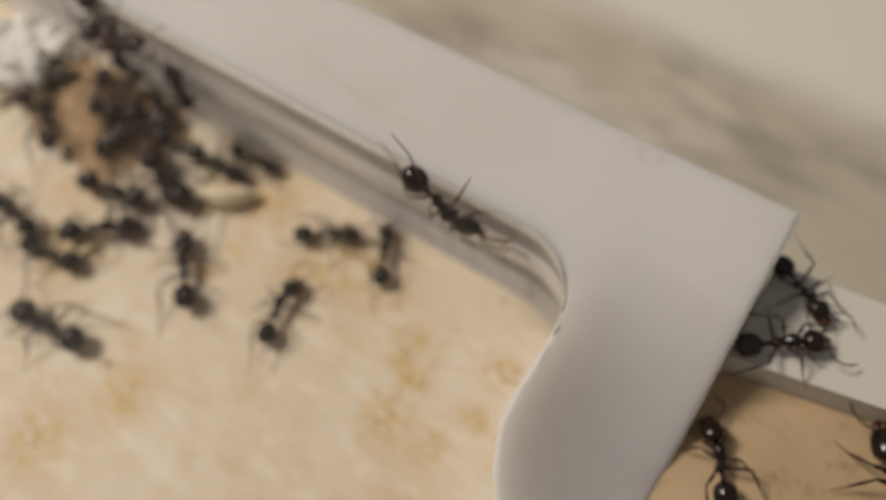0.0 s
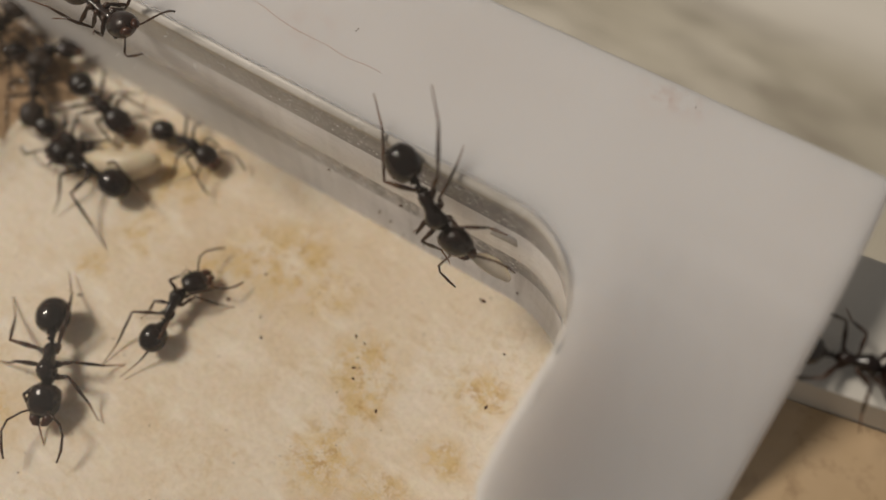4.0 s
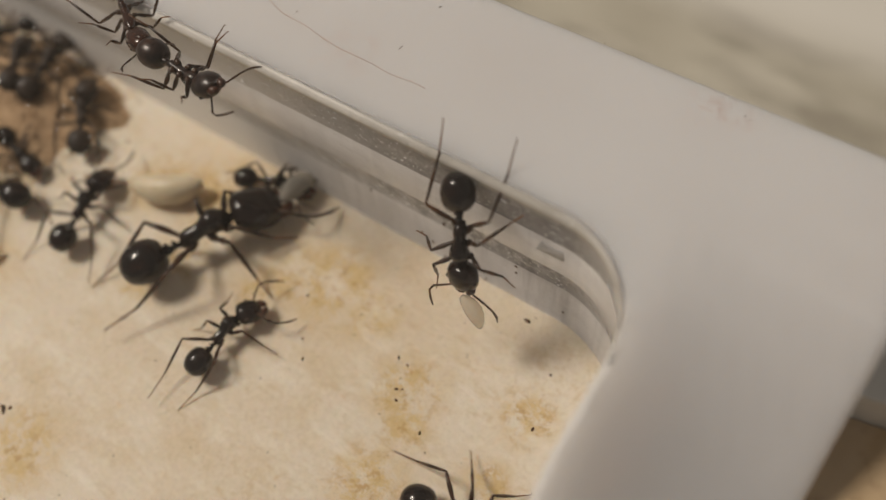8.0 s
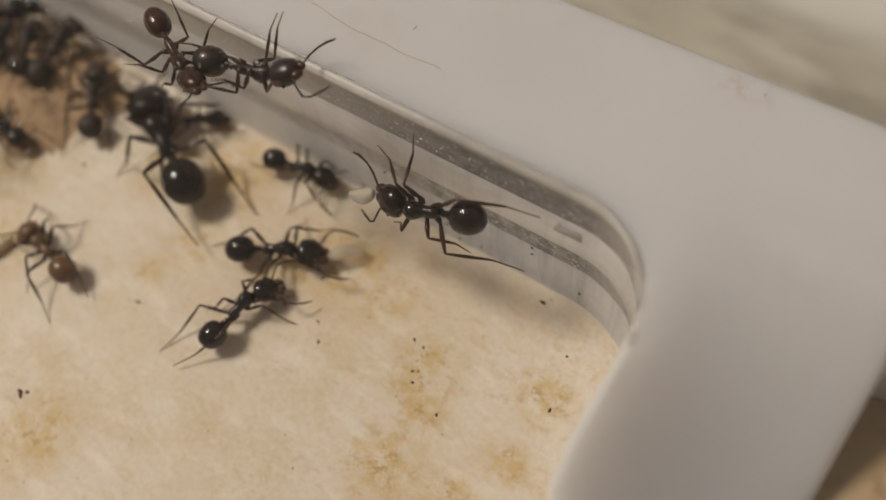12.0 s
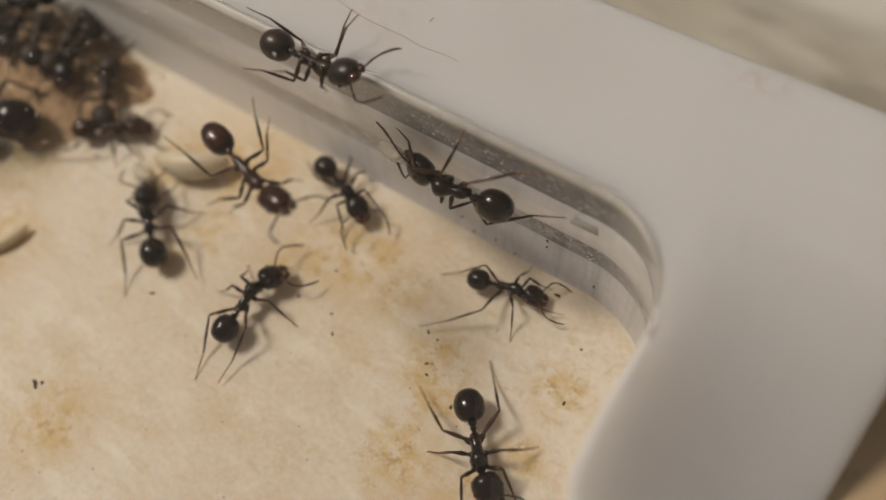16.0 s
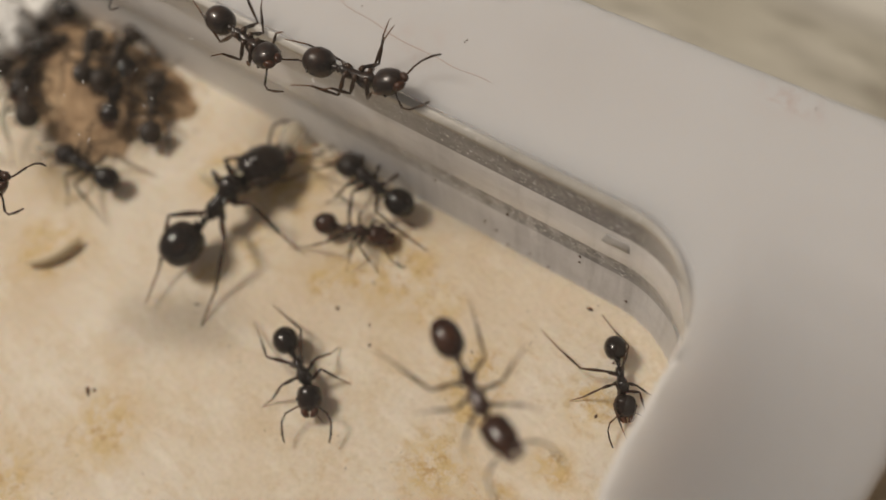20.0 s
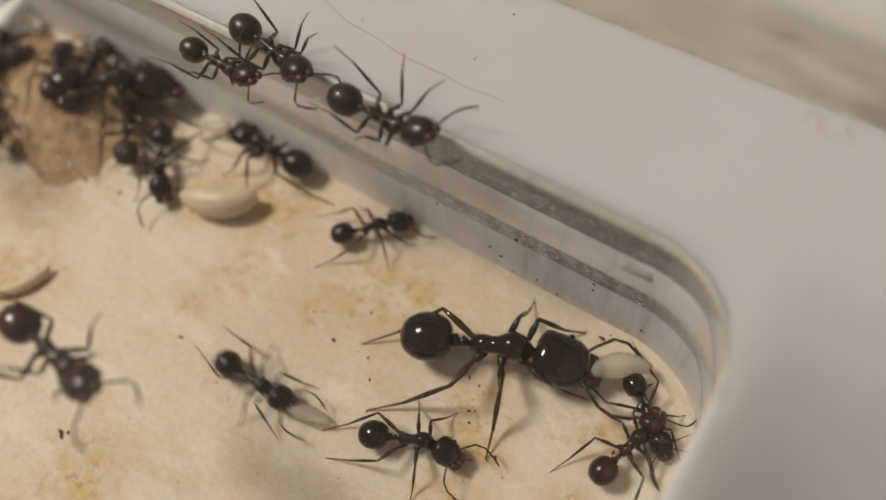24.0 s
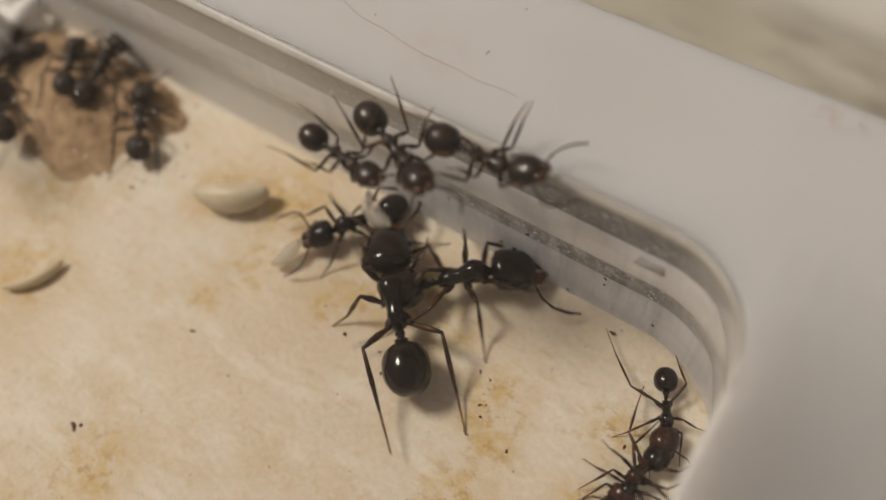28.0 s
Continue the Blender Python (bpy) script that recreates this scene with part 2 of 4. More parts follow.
def clear_lid():
    """Thin clear sheet with a painted veil of haze: nearly all goes straight through."""
    m = bpy.data.materials.new("clear_sheet")
    m.use_nodes = True
    t = m.node_tree
    t.nodes.clear()
    o = t.nodes.new("ShaderNodeOutputMaterial")
    mix = t.nodes.new("ShaderNodeMixShader")
    tr = t.nodes.new("ShaderNodeBsdfTransparent")
    gl = t.nodes.new("ShaderNodeBsdfGlossy")
    gl.inputs["Roughness"].default_value = 0.2
    mix.inputs[0].default_value = 0.0003
    t.links.new(tr.outputs[0], mix.inputs[1])
    t.links.new(gl.outputs[0], mix.inputs[2])
    # faint pale diffuse share stands in for haze, lifting the blacks below
    dust = t.nodes.new("ShaderNodeBsdfDiffuse")
    dust.inputs["Color"].default_value = (0.88, 0.82, 0.74, 1)
    veil = t.nodes.new("ShaderNodeMixShader")
    veil.inputs[0].default_value = 0.0095
    t.links.new(mix.outputs[0], veil.inputs[1])
    t.links.new(dust.outputs[0], veil.inputs[2])
    t.links.new(veil.outputs[0], o.inputs[0])
    return m


def grub_skin():
    m, t, b = material("grub_skin", (0.78, 0.70, 0.55), 0.42)
    c = ramp(t, noise_node(t, 900, 3, 0.5), [(0.3, (0.58, 0.49, 0.34)), (0.7, (0.69, 0.61, 0.47))])
    t.links.new(c, b.inputs["Base Color"])
    b.inputs["Subsurface Weight"].default_value = 0.4
    b.inputs["Subsurface Radius"].default_value = (0.0006, 0.0004, 0.0002)
    b.inputs["Subsurface Scale"].default_value = 1.0
    return m


def litter():
    m, t, b = material("nest_litter", (0.4, 0.27, 0.17), 0.9)
    c = ramp(t, noise_node(t, 520, 5, 0.65), [(0.30, (0.25, 0.155, 0.082)), (0.5, (0.40, 0.265, 0.15)), (0.70, (0.54, 0.39, 0.24))])
    c = mixed(t, 0.22, c, ramp(t, noise_node(t, 2600, 4, 0.65), [(0.35, (0.22, 0.13, 0.065)), (0.65, (0.66, 0.49, 0.32))]))
    t.links.new(c, b.inputs["Base Color"])
    bump(t, b, noise_node(t, 2600, 4, 0.65), 0.4, 0.0001)
    return m


def shelf_top():
    """Grey-beige board with long soft smears along it, paler away from the nest."""
    m, t, b = material("streaked_shelf", (0.5, 0.46, 0.38), 0.7)
    c = ramp(t, noise_node(t, 75, 3, 0.5), [(0.35, (0.45, 0.415, 0.335)), (0.65, (0.56, 0.525, 0.435))])
    smear = ramp(t, noise_node(t, 120, 4, 0.6, stretch=(0.45, 1.5, 1)), [(0.45, (0, 0, 0)), (0.62, (0.85, 0.85, 0.85))])
    c = mixed(t, smear, c, (0.27, 0.24, 0.19))
    light = ramp(t, noise_node(t, 150, 3, 0.5, stretch=(0.4, 1.2, 1)), [(0.52, (0, 0, 0)), (0.66, (0.6, 0.6, 0.6))])
    c = mixed(t, light, c, (0.72, 0.68, 0.59))
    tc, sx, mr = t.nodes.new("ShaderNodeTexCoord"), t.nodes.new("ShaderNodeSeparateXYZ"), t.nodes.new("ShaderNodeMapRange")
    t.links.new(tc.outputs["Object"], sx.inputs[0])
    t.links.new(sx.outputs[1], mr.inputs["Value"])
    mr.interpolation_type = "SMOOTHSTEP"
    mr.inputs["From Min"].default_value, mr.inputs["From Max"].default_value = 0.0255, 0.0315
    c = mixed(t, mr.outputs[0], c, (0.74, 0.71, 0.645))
    t.links.new(c, b.inputs["Base Color"])
    bump(t, b, noise_node(t, 400, 4, 0.6), 0.2, 0.0001)
    return m


M_LID = clear_lid()
M_LARVA = grub_skin()
M_LARVA_WET = material("wet_grub_skin", (0.80, 0.75, 0.66), 0.12)[0]
M_LARVA_WET.node_tree.nodes["Principled BSDF"].inputs["Transmission Weight"].default_value = 0.68
M_LARVA_WET.node_tree.nodes["Principled BSDF"].inputs["IOR"].default_value = 1.2
M_LARVA_TAN = material("dry_grub_skin", (0.62, 0.50, 0.32), 0.45)[0]
M_LITTER = litter()
M_WHITE = material("white_plaster", (0.63, 0.61, 0.56), 0.7)[0]
M_COTTON = material("white_cotton", (0.84, 0.83, 0.81), 0.95)[0]
M_HAIR = material("reddish_fibre", (0.50, 0.36, 0.31), 0.6)[0]
M_DUST = material("brown_dust", (0.15, 0.105, 0.065), 0.85)[0]
M_CRUMB = material("dark_crumb", (0.095, 0.052, 0.028), 0.8)[0]


# ---- mesh helpers ----
def part(name, bm, mat, parent=None, label="", smooth=True):
    me = bpy.data.meshes.new(name)
    bm.to_mesh(me)
    bm.free()
    me.materials.append(mat)
    if smooth:
        for p in me.polygons:
            p.use_smooth = True
    ob = new(name, me)
    if parent:
        ob.parent = parent
    if label:
        ob["label"] = label
    return ob


def strip_mesh(path, sections, under=0.0, thin=0.0):
    """A sheet along path (x, y points): sections are (offset outward, z) pairs; under sets its foot back on the short side,
    where thin draws it in."""
    bm = bmesh.new()
    rows = []
    n = len(path)
    for i, (x, y) in enumerate(path):
        a = path[max(i - 1, 0)]
        c = path[min(i + 1, n - 1)]
        tx, ty = c[0] - a[0], c[1] - a[1]
        d = math.hypot(tx, ty) or 1
        nx, ny = -ty / d, tx / d           # left of the way along: outward for the wall
        fit = 1 - thin * max(0.0, nx)
        rows.append([bm.verts.new(((x + nx * (o * fit + under * max(0.0, nx) * (1 - z / H))) * MM, (y + ny * o * fit) * MM, z * MM)) for o, z in sections])
    for r0, r1 in zip(rows, rows[1:]):
        for k in range(len(sections) - 1):
            bm.faces.new((r0[k], r1[k], r1[k + 1], r0[k + 1]))
    return bm


def slab(points, z0, z1):
    """A solid plate with a given outline (x, y points, counter-clockwise)."""
    bm = bmesh.new()
    lo = [bm.verts.new((x * MM, y * MM, z0 * MM)) for x, y in points]
    hi = [bm.verts.new((x * MM, y * MM, z1 * MM)) for x, y in points]
    bm.faces.new(hi)
    bm.faces.new(lo[::-1])
    for i in range(len(points)):
        j = (i + 1) % len(points)
        bm.faces.new((lo[i], lo[j], hi[j], hi[i]))
    return bm


# ---- the nest: floor, chamber wall, pale frame ----
R_IN, XI = 3.6, 1.39


def chamber_edge():
    """Inner edge of the chamber from the far end of the long wall round the corner and on."""
    pts = [(-75 + i * 2.5, 0.0) for i in range(int((75 + XI - R_IN) / 2.5) + 1)]
    for i in range(25):
        a = radians(90 - i * 3.75)
        pts.append((XI - R_IN + R_IN * math.cos(a), -R_IN + R_IN * math.sin(a)))
    for i in range(1, 30):
        y = -R_IN - i * 1.6
        pts.append((XI + min(3.6, 0.085 * max(0.0, -7.2 - y) ** 2), y))
    return pts


EDGE = chamber_edge()


# where crumbs lie: x, y, size in mm
CRUMBS = ((-3.15, -0.72, 0.21), (-1.12, -2.31, 0.14), (-0.6, -4.64, 0.14), (-6.47, -5.08, 0.15), (-6.0, -6.59, 0.19), (-11.13, -6.49, 0.11), (-4.39, -7.21, 0.13), (-3.31, -0.71, 0.14), (-12.91, -6.61, 0.22), (-15.56, -17.24, 0.09), (-10.53, -7.24, 0.14), (-11.15, -6.48, 0.11), (-18.85, -10.01, 0.14), (-15.49, -9.19, 0.09), (-16.15, -10.76, 0.11), (-24.79, -4.14, 0.13), (-14.45, -6.0, 0.10), (-12.22, -4.72, 0.14), (-20.26, -15.82, 0.21), (-20.59, -15.97, 0.25), (-6.27, -6.18, 0.12), (-6.06, -6.06, 0.11), (-7.0, -4.98, 0.14), (-18.95, -10.06, 0.14), (-4.96, 1.15, 0.12), (-5.88, 0.25, 0.15), (-20.42, -16.09, 0.22))
WALL_SPECKS = ((-8.46, 1.02), (-7.85, 0.28), (-5.72, 0.24), (-4.2, 2.69), (-7.75, 2.97), (-6.7, 0.57), (-1.9, 1.0), (-4.2, 2.2), (-9.0, 1.4), (-11.6, 2.7))
FRAME_SPECKS = ((-11.43, 3.69, 0.10), (1.25, 6.9, 0.12), (-4.63, 7.57, 0.07), (-11.43, 3.58, 0.09), (-11.25, 6.16, 0.12), (-16.35, 3.19, 0.10), (-11.42, 3.73, 0.06), (1.45, 6.85, 0.09), (-5.8, 5.89, 0.06), (-1.25, 0.52, 0.05))
bm = slab([(-130, -110), (XO + 0.28, -110), (XO + 0.28, YO), (-130, YO)], -9, 0)
floor = tagged(part("floor", bm, M_FLOOR, smooth=False), "cream plaster floor with yellow-brown stains", "floor", kind="structure")


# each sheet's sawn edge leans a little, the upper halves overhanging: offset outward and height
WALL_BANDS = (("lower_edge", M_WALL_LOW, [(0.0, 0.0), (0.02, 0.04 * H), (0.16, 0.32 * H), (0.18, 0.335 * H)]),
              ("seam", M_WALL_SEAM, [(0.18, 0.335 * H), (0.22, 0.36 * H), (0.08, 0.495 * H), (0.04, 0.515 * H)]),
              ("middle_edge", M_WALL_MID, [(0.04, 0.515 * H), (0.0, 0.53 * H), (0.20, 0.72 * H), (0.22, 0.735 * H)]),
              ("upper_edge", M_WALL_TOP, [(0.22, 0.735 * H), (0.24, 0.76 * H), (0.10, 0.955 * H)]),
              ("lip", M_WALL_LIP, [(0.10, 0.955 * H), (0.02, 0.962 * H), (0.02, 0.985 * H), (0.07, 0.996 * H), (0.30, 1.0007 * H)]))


def wall_face(z):
    """How far the face of the long wall stands back at a height."""
    for _, _, sec in WALL_BANDS:
        for (o0, z0), (o1, z1) in zip(sec, sec[1:]):
            if z0 <= z <= z1:
                return o0 + (o1 - o0) * (z - z0) / (z1 - z0)
    return 0.0


NOTCH = (-2.63, 5.55)          # along the wall, height


def chamber_wall():
    """Two clear sheets one on the other, their sawn edges showing as bands."""
    root = tagged(new("wall_north"), "clear plastic chamber wall with sawn layered edges", "wall", kind="structure")
    under_frame = [(x + 0.3 * max(0.0, min(1.0, (-2.5 - y) / 3.0)), y) for x, y in EDGE if y > -6.0]      # it runs in under the frame past the corner
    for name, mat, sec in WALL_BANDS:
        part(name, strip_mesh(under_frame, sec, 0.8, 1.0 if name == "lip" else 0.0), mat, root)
    # a small broken notch in the middle edge
    bm = slab([(-0.62, -0.30), (0.60, -0.24), (0.50, 0.26), (-0.46, 0.30)], 0, 0.07)
    bmesh.ops.bevel(bm, geom=bm.edges[:], offset=0.03 * MM, segments=1, affect="EDGES")
    part("notch", bm, M_WALL_SEAM, root, "dark scratched notch").matrix_basis = pose(NOTCH[0] * MM, (wall_face(NOTCH[1]) + 0.03) * MM, NOTCH[1] * MM, 83, 0, 0)
    return root


chamber_wall()
inner, foot = [], []
for i, (x, y) in enumerate(EDGE):
    a, c = EDGE[max(i - 1, 0)], EDGE[min(i + 1, len(EDGE) - 1)]
    d = math.hypot(c[0] - a[0], c[1] - a[1])
    nx, ny = (a[1] - c[1]) / d, (c[0] - a[0]) / d
    gap = 0.28 - 0.32 * max(0.0, nx) ** 3
    inner.append((x + nx * gap, y + ny * gap))
    foot.append((x + nx * (gap + 0.8 * max(0.0, nx)), y + ny * gap))
rest = [(-75, YO), (XO, YO), (XO, EDGE[-1][1])]
bm = slab((inner[::-1] + rest)[::-1], 0.02, H)
low = [v for v in bm.verts if v.co.z < 0.5 * H * MM]
for v, (x, y) in zip(low, (foot[::-1] + rest)[::-1]):
    v.co.x, v.co.y = x * MM, y * MM
bmesh.ops.recalc_face_normals(bm, faces=bm.faces)
sharp = [e for e in bm.edges if all(v.co.z > 0.9 * H * MM for v in e.verts)]
bmesh.ops.bevel(bm, geom=sharp, offset=0.16 * MM, segments=4, affect="EDGES")
for axis, cuts in (((0, 1, 0), range(-40, 8, 2)), ((1, 0, 0), range(-10, 9))):
    for d in cuts:
        bmesh.ops.bisect_plane(bm, geom=bm.verts[:] + bm.edges[:] + bm.faces[:], plane_co=tuple(d * v * MM for v in axis), plane_no=axis)
for v in bm.verts:                 # the short arm's top slopes off the lamp, a shape added to darken it
    if v.co.z > 0.9 * H * MM:
        u = max(0.0, min(1.0, (v.co.x / MM - XI - 0.1) / (XO - XI)))
        w = max(0.0, min(1.0, (4.0 - v.co.y / MM) / 11.0))
        w = (1.25 * u - 0.25 * u * u) * w * w * (3 - 2 * w)
        v.co.z -= 5.9 * w * MM
        v.co.x += 0.42 * w * MM
bm.normal_update()
for f in bm.faces:
    f.smooth = f.normal.z > 0.55
for e in bm.edges:
    e.smooth = len(e.link_faces) == 2 and all(f.normal.z > 0.55 for f in e.link_faces)
tagged(part("frame", bm, M_PALE, smooth=False), "pale milky plastic frame between two chambers", "frame", kind="structure")


# the next chambers, seen past the frame
M_TAN = tan_floor()
NEXT_Z = 3.0                   # their floor stands higher
bm = slab([(XO + 0.3, -60), (60, -60), (60, 10.8), (XO + 0.3, 0.8)], -9, NEXT_Z)
tagged(part("floor", bm, M_TAN, smooth=False), "tan plaster floor of the next chamber", "floor", kind="structure")
bm = slab([(XO + 0.3, 0.85), (60, 10.9), (60, 12.6), (XO + 0.3, 6.5)], -9, NEXT_Z + 2)
tagged(part("floor", bm, M_WHITE, smooth=False), "white plaster ledge along the next chamber", "floor", kind="structure")
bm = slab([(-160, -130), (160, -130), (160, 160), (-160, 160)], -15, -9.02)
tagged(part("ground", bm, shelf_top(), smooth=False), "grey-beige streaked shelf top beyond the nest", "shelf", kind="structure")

# the clear lid
LID = 1.6
bm = slab([(-75, -52), (XO, -52), (XO, YO), (-75, YO)], H + LID + 0.02, H + LID + 0.8)
lid = tagged(part("ceiling", bm, M_LID, smooth=False), "clear thin plastic lid over the chamber", "ceiling", kind="structure")
lid.visible_shadow = False


# ---- crumbs on floor and frame ----
def crumb(size, seed):
    rng = random.Random(seed)
    bm = bmesh.new()
    bmesh.ops.create_icosphere(bm, subdivisions=1, radius=size * 0.5 * MM)
    sx, sy = rng.uniform(0.7, 1.7), rng.uniform(0.5, 0.9)
    for v in bm.verts:
        v.co = Vector((v.co.x * sx, v.co.y * sy, v.co.z * 0.6)) * rng.uniform(0.7, 1.25)
    return bm


for i, (x, y, size) in enumerate(CRUMBS):
    ob = part("crumb", crumb(size, i), M_CRUMB, label="")
    ob.matrix_world = pose(x * MM, y * MM, size * 0.18 * MM, 0, 0, i * 47)
    tagged(ob, "dark brown crumb of dirt on the floor", "crumb", "crumbs on the floor")
for i, (x, y, size) in enumerate(FRAME_SPECKS):
    ob = part("speck", crumb(0.72 * size, 50 + i), M_CRUMB)
    ob.matrix_world = pose(x * MM, y * MM, (H + size * 0.1) * MM, 0, 0, i * 61)
    tagged(ob, "tiny dark speck on the pale frame", "speck", "specks on the frame")
for i, (x, z) in enumerate(WALL_SPECKS):
    ob = part("speck", crumb(0.16, 80 + i), M_CRUMB)
    ob.matrix_world = pose(x * MM, (wall_face(z) - 0.02) * MM, z * MM, 90, 0, i * 53)
    tagged(ob, "tiny brown dropping stuck to the clear wall", "speck", "specks on the wall")
dust = bmesh.new()
rng = random.Random(5)
for i in range(330):
    x, y = rng.uniform(-32, 0.6), rng.uniform(-24, -0.4)
    s = rng.choice((0.02, 0.025, 0.03, 0.04, 0.06)) * MM
    q = Euler((0, 0, rng.uniform(0, 6.3))).to_matrix()
    vs = [dust.verts.new(Vector((x * MM, y * MM, 0)) + q @ Vector(p) * s) for p in ((-0.8, -0.3, 0), (0.8, -0.35, 0), (0.6, 0.4, 0), (-0.5, 0.45, 0), (0, 0, 0.35))]
    for a in range(4):
        dust.faces.new((vs[a], vs[(a + 1) % 4], vs[4]))
tagged(part("dust", dust, M_DUST, smooth=False), "fine dark dust scattered over the plaster floor", "dust", kind="stuff")


lint = bmesh.new()
rng = random.Random(29)
for i in range(70):
    x, y = rng.uniform(-29, -13), rng.uniform(-9.5, -1.2)
    s = rng.choice((0.03, 0.04, 0.05, 0.07)) * MM
    q = Euler((0, 0, rng.uniform(0, 3.1))).to_matrix()
    vs = [lint.verts.new(Vector((x * MM, y * MM, (H + LID + 0.8) * MM)) + q @ Vector(p) * s) for p in ((-1.6, -0.25, 0), (1.6, -0.2, 0), (1.5, 0.3, 0), (-1.4, 0.25, 0), (0, 0, 0.3))]
    for a in range(4):
        lint.faces.new((vs[a], vs[(a + 1) % 4], vs[4]))
tagged(part("lint", lint, M_COTTON, smooth=False), "fine pale lint and scratches on the clear lid", "dust", kind="stuff")


# ---- the brown heap of nest litter ----
def tube(bm, pts, radii, seg=8):
    """A tapered round tube through pts."""
    rings = []
    for i, p in enumerate(pts):
        p = Vector(p)
        d = Vector(pts[min(i + 1, len(pts) - 1)]) - Vector(pts[max(i - 1, 0)])
        q = d.to_track_quat("Z", "Y")
        rings.append([bm.verts.new(p + q @ Vector((math.cos(2 * math.pi * k / seg) * radii[i], math.sin(2 * math.pi * k / seg) * radii[i], 0))) for k in range(seg)])
    for a, b in zip(rings, rings[1:]):
        for k in range(seg):
            bm.faces.new((a[k], a[(k + 1) % seg], b[(k + 1) % seg], b[k]))
    bm.faces.new(rings[0][::-1])
    bm.faces.new(rings[-1])


HEAP = (-33.6, -3.15, 6.8, 3.75, 1.25)     # middle x, y, half length, half width, height


def heap_rim(a):
    return 1 + 0.30 * noise.noise((math.cos(a) * 1.7, math.sin(a) * 1.7, 3.1)) + 0.16 * noise.noise((math.cos(a) * 5, math.sin(a) * 5, 7.7))


def heap_z(x, y):
    dx, dy = (x - HEAP[0]) / HEAP[2], (y - HEAP[1]) / HEAP[3]
    f = min(1.0, math.hypot(dx, dy) / heap_rim(math.atan2(dy, dx)))
    bump_z = 0.22 * noise.fractal((x * 0.8, y * 0.8, 1.3), 0.9, 2.1, 3) + 0.05 * noise.noise((x * 4.1, y * 4.1, 5.0))
    return max(0.0, HEAP[4] * (1 - f ** 2) ** 1.2 + bump_z * (1 - f ** 4))


def heap():
    """A loose, lumpy mound of fine litter with an uneven rim, and crumbs fallen from it."""
    bm = bmesh.new()
    n, rings = 84, 30
    cx, cy, rx, ry, top = HEAP
    grid = []
    for i in range(rings + 1):
        f = i / rings
        row = []
        for k in range(n):
            a = 2 * math.pi * k / n
            x, y = cx + rx * f * heap_rim(a) * math.cos(a), min(cy + ry * f * heap_rim(a) * math.sin(a), -0.25)
            row.append(bm.verts.new((x * MM, y * MM, heap_z(x, y) * MM if f < 1 else -0.02 * MM)))
        grid.append(row)
    for r0, r1 in zip(grid, grid[1:]):
        for k in range(n):
            bm.faces.new((r0[k], r1[k], r1[(k + 1) % n], r0[(k + 1) % n]))
    bmesh.ops.remove_doubles(bm, verts=grid[0], dist=1e-6)
    rng = random.Random(11)
    for i in range(380):
        a, r = rng.uniform(0, 6.28), rng.uniform(0.15, 1.0) ** 0.6 * rng.uniform(1.0, 1.28)
        x, y = cx + rx * r * math.cos(a), min(cy + ry * r * math.sin(a), -0.5)
        z = heap_z(x, y)
        m = Matrix.Translation((x * MM, y * MM, (z + 0.05) * MM)) @ Euler((rng.random() * 6, rng.random() * 6, 0)).to_matrix().to_4x4() @ Matrix.Diagonal((rng.uniform(0.6, 1.6), 0.8, 0.6, 1))
        bmesh.ops.create_icosphere(bm, subdivisions=1, radius=rng.uniform(0.05, 0.13) * MM, matrix=m)
    bmesh.ops.recalc_face_normals(bm, faces=bm.faces)
    return tagged(part("litter_heap", bm, M_LITTER), "brown heap of crumbly nest litter against the wall", "litter", kind="stuff")


heap()


def hair_fibre(points, radius, label):
    """A fine hair lying on the frame."""
    bm = bmesh.new()
    pts = []
    for (x0, y0), (x1, y1) in zip(points, points[1:]):
        for k in range(5):
            a = k / 5
            pts.append(((x0 + (x1 - x0) * a) * MM, (y0 + (y1 - y0) * a + 0.05 * math.sin(len(pts) * 0.9)) * MM, (H + radius) * MM))
    tube(bm, pts, [radius * MM] * len(pts), 5)
    return tagged(part("hair_fibre", bm, M_HAIR), label, "fibre")


def cotton_wad():
    rng = random.Random(8)
    bm = bmesh.new()
    for i in range(140):
        m = Matrix.Translation(((-41.8 + rng.gauss(0, 1.2)) * MM, min(-0.9, -2.4 + rng.gauss(0, 1.2)) * MM, rng.uniform(0.2, 1.6) * MM)) @ Euler((rng.random() * 6, rng.random() * 6, rng.random() * 6)).to_matrix().to_4x4() @ Matrix.Diagonal((1.6, 0.8, 0.8, 1))
        bmesh.ops.create_icosphere(bm, subdivisions=2, radius=rng.uniform(0.4, 0.9) * MM, matrix=m)
    return tagged(part("cotton_wad", bm, M_COTTON), "white cotton wad at the end of the chamber", "cotton")


def wall_bubbles():
    """Tiny bubbles and chips in the cut edges, thickest away from the corner."""
    rng = random.Random(17)
    bm = bmesh.new()
    for i in range(820):
        x = -1.8 - 26 * rng.random() ** 1.2
        low = rng.random() < 0.45
        z = rng.uniform(0.345, 0.505) * H if low else (0.755 + 0.19 * rng.random()) * H
        m = Matrix.Translation((x * MM, (wall_face(z) - 0.006) * MM, z * MM)) @ Matrix.Diagonal((rng.uniform(0.7, 2.2), 0.6, rng.uniform(0.6, 1.2), 1))
        bmesh.ops.create_icosphere(bm, subdivisions=1, radius=rng.choice((0.012, 0.016, 0.02, 0.02, 0.026, 0.03, 0.045)) * MM, matrix=m)
    return tagged(part("wall_bubbles", bm, M_BUBBLE), "tiny pale bubbles and chips along the cut plastic edge", "bubbles", kind="stuff")


wall_bubbles()


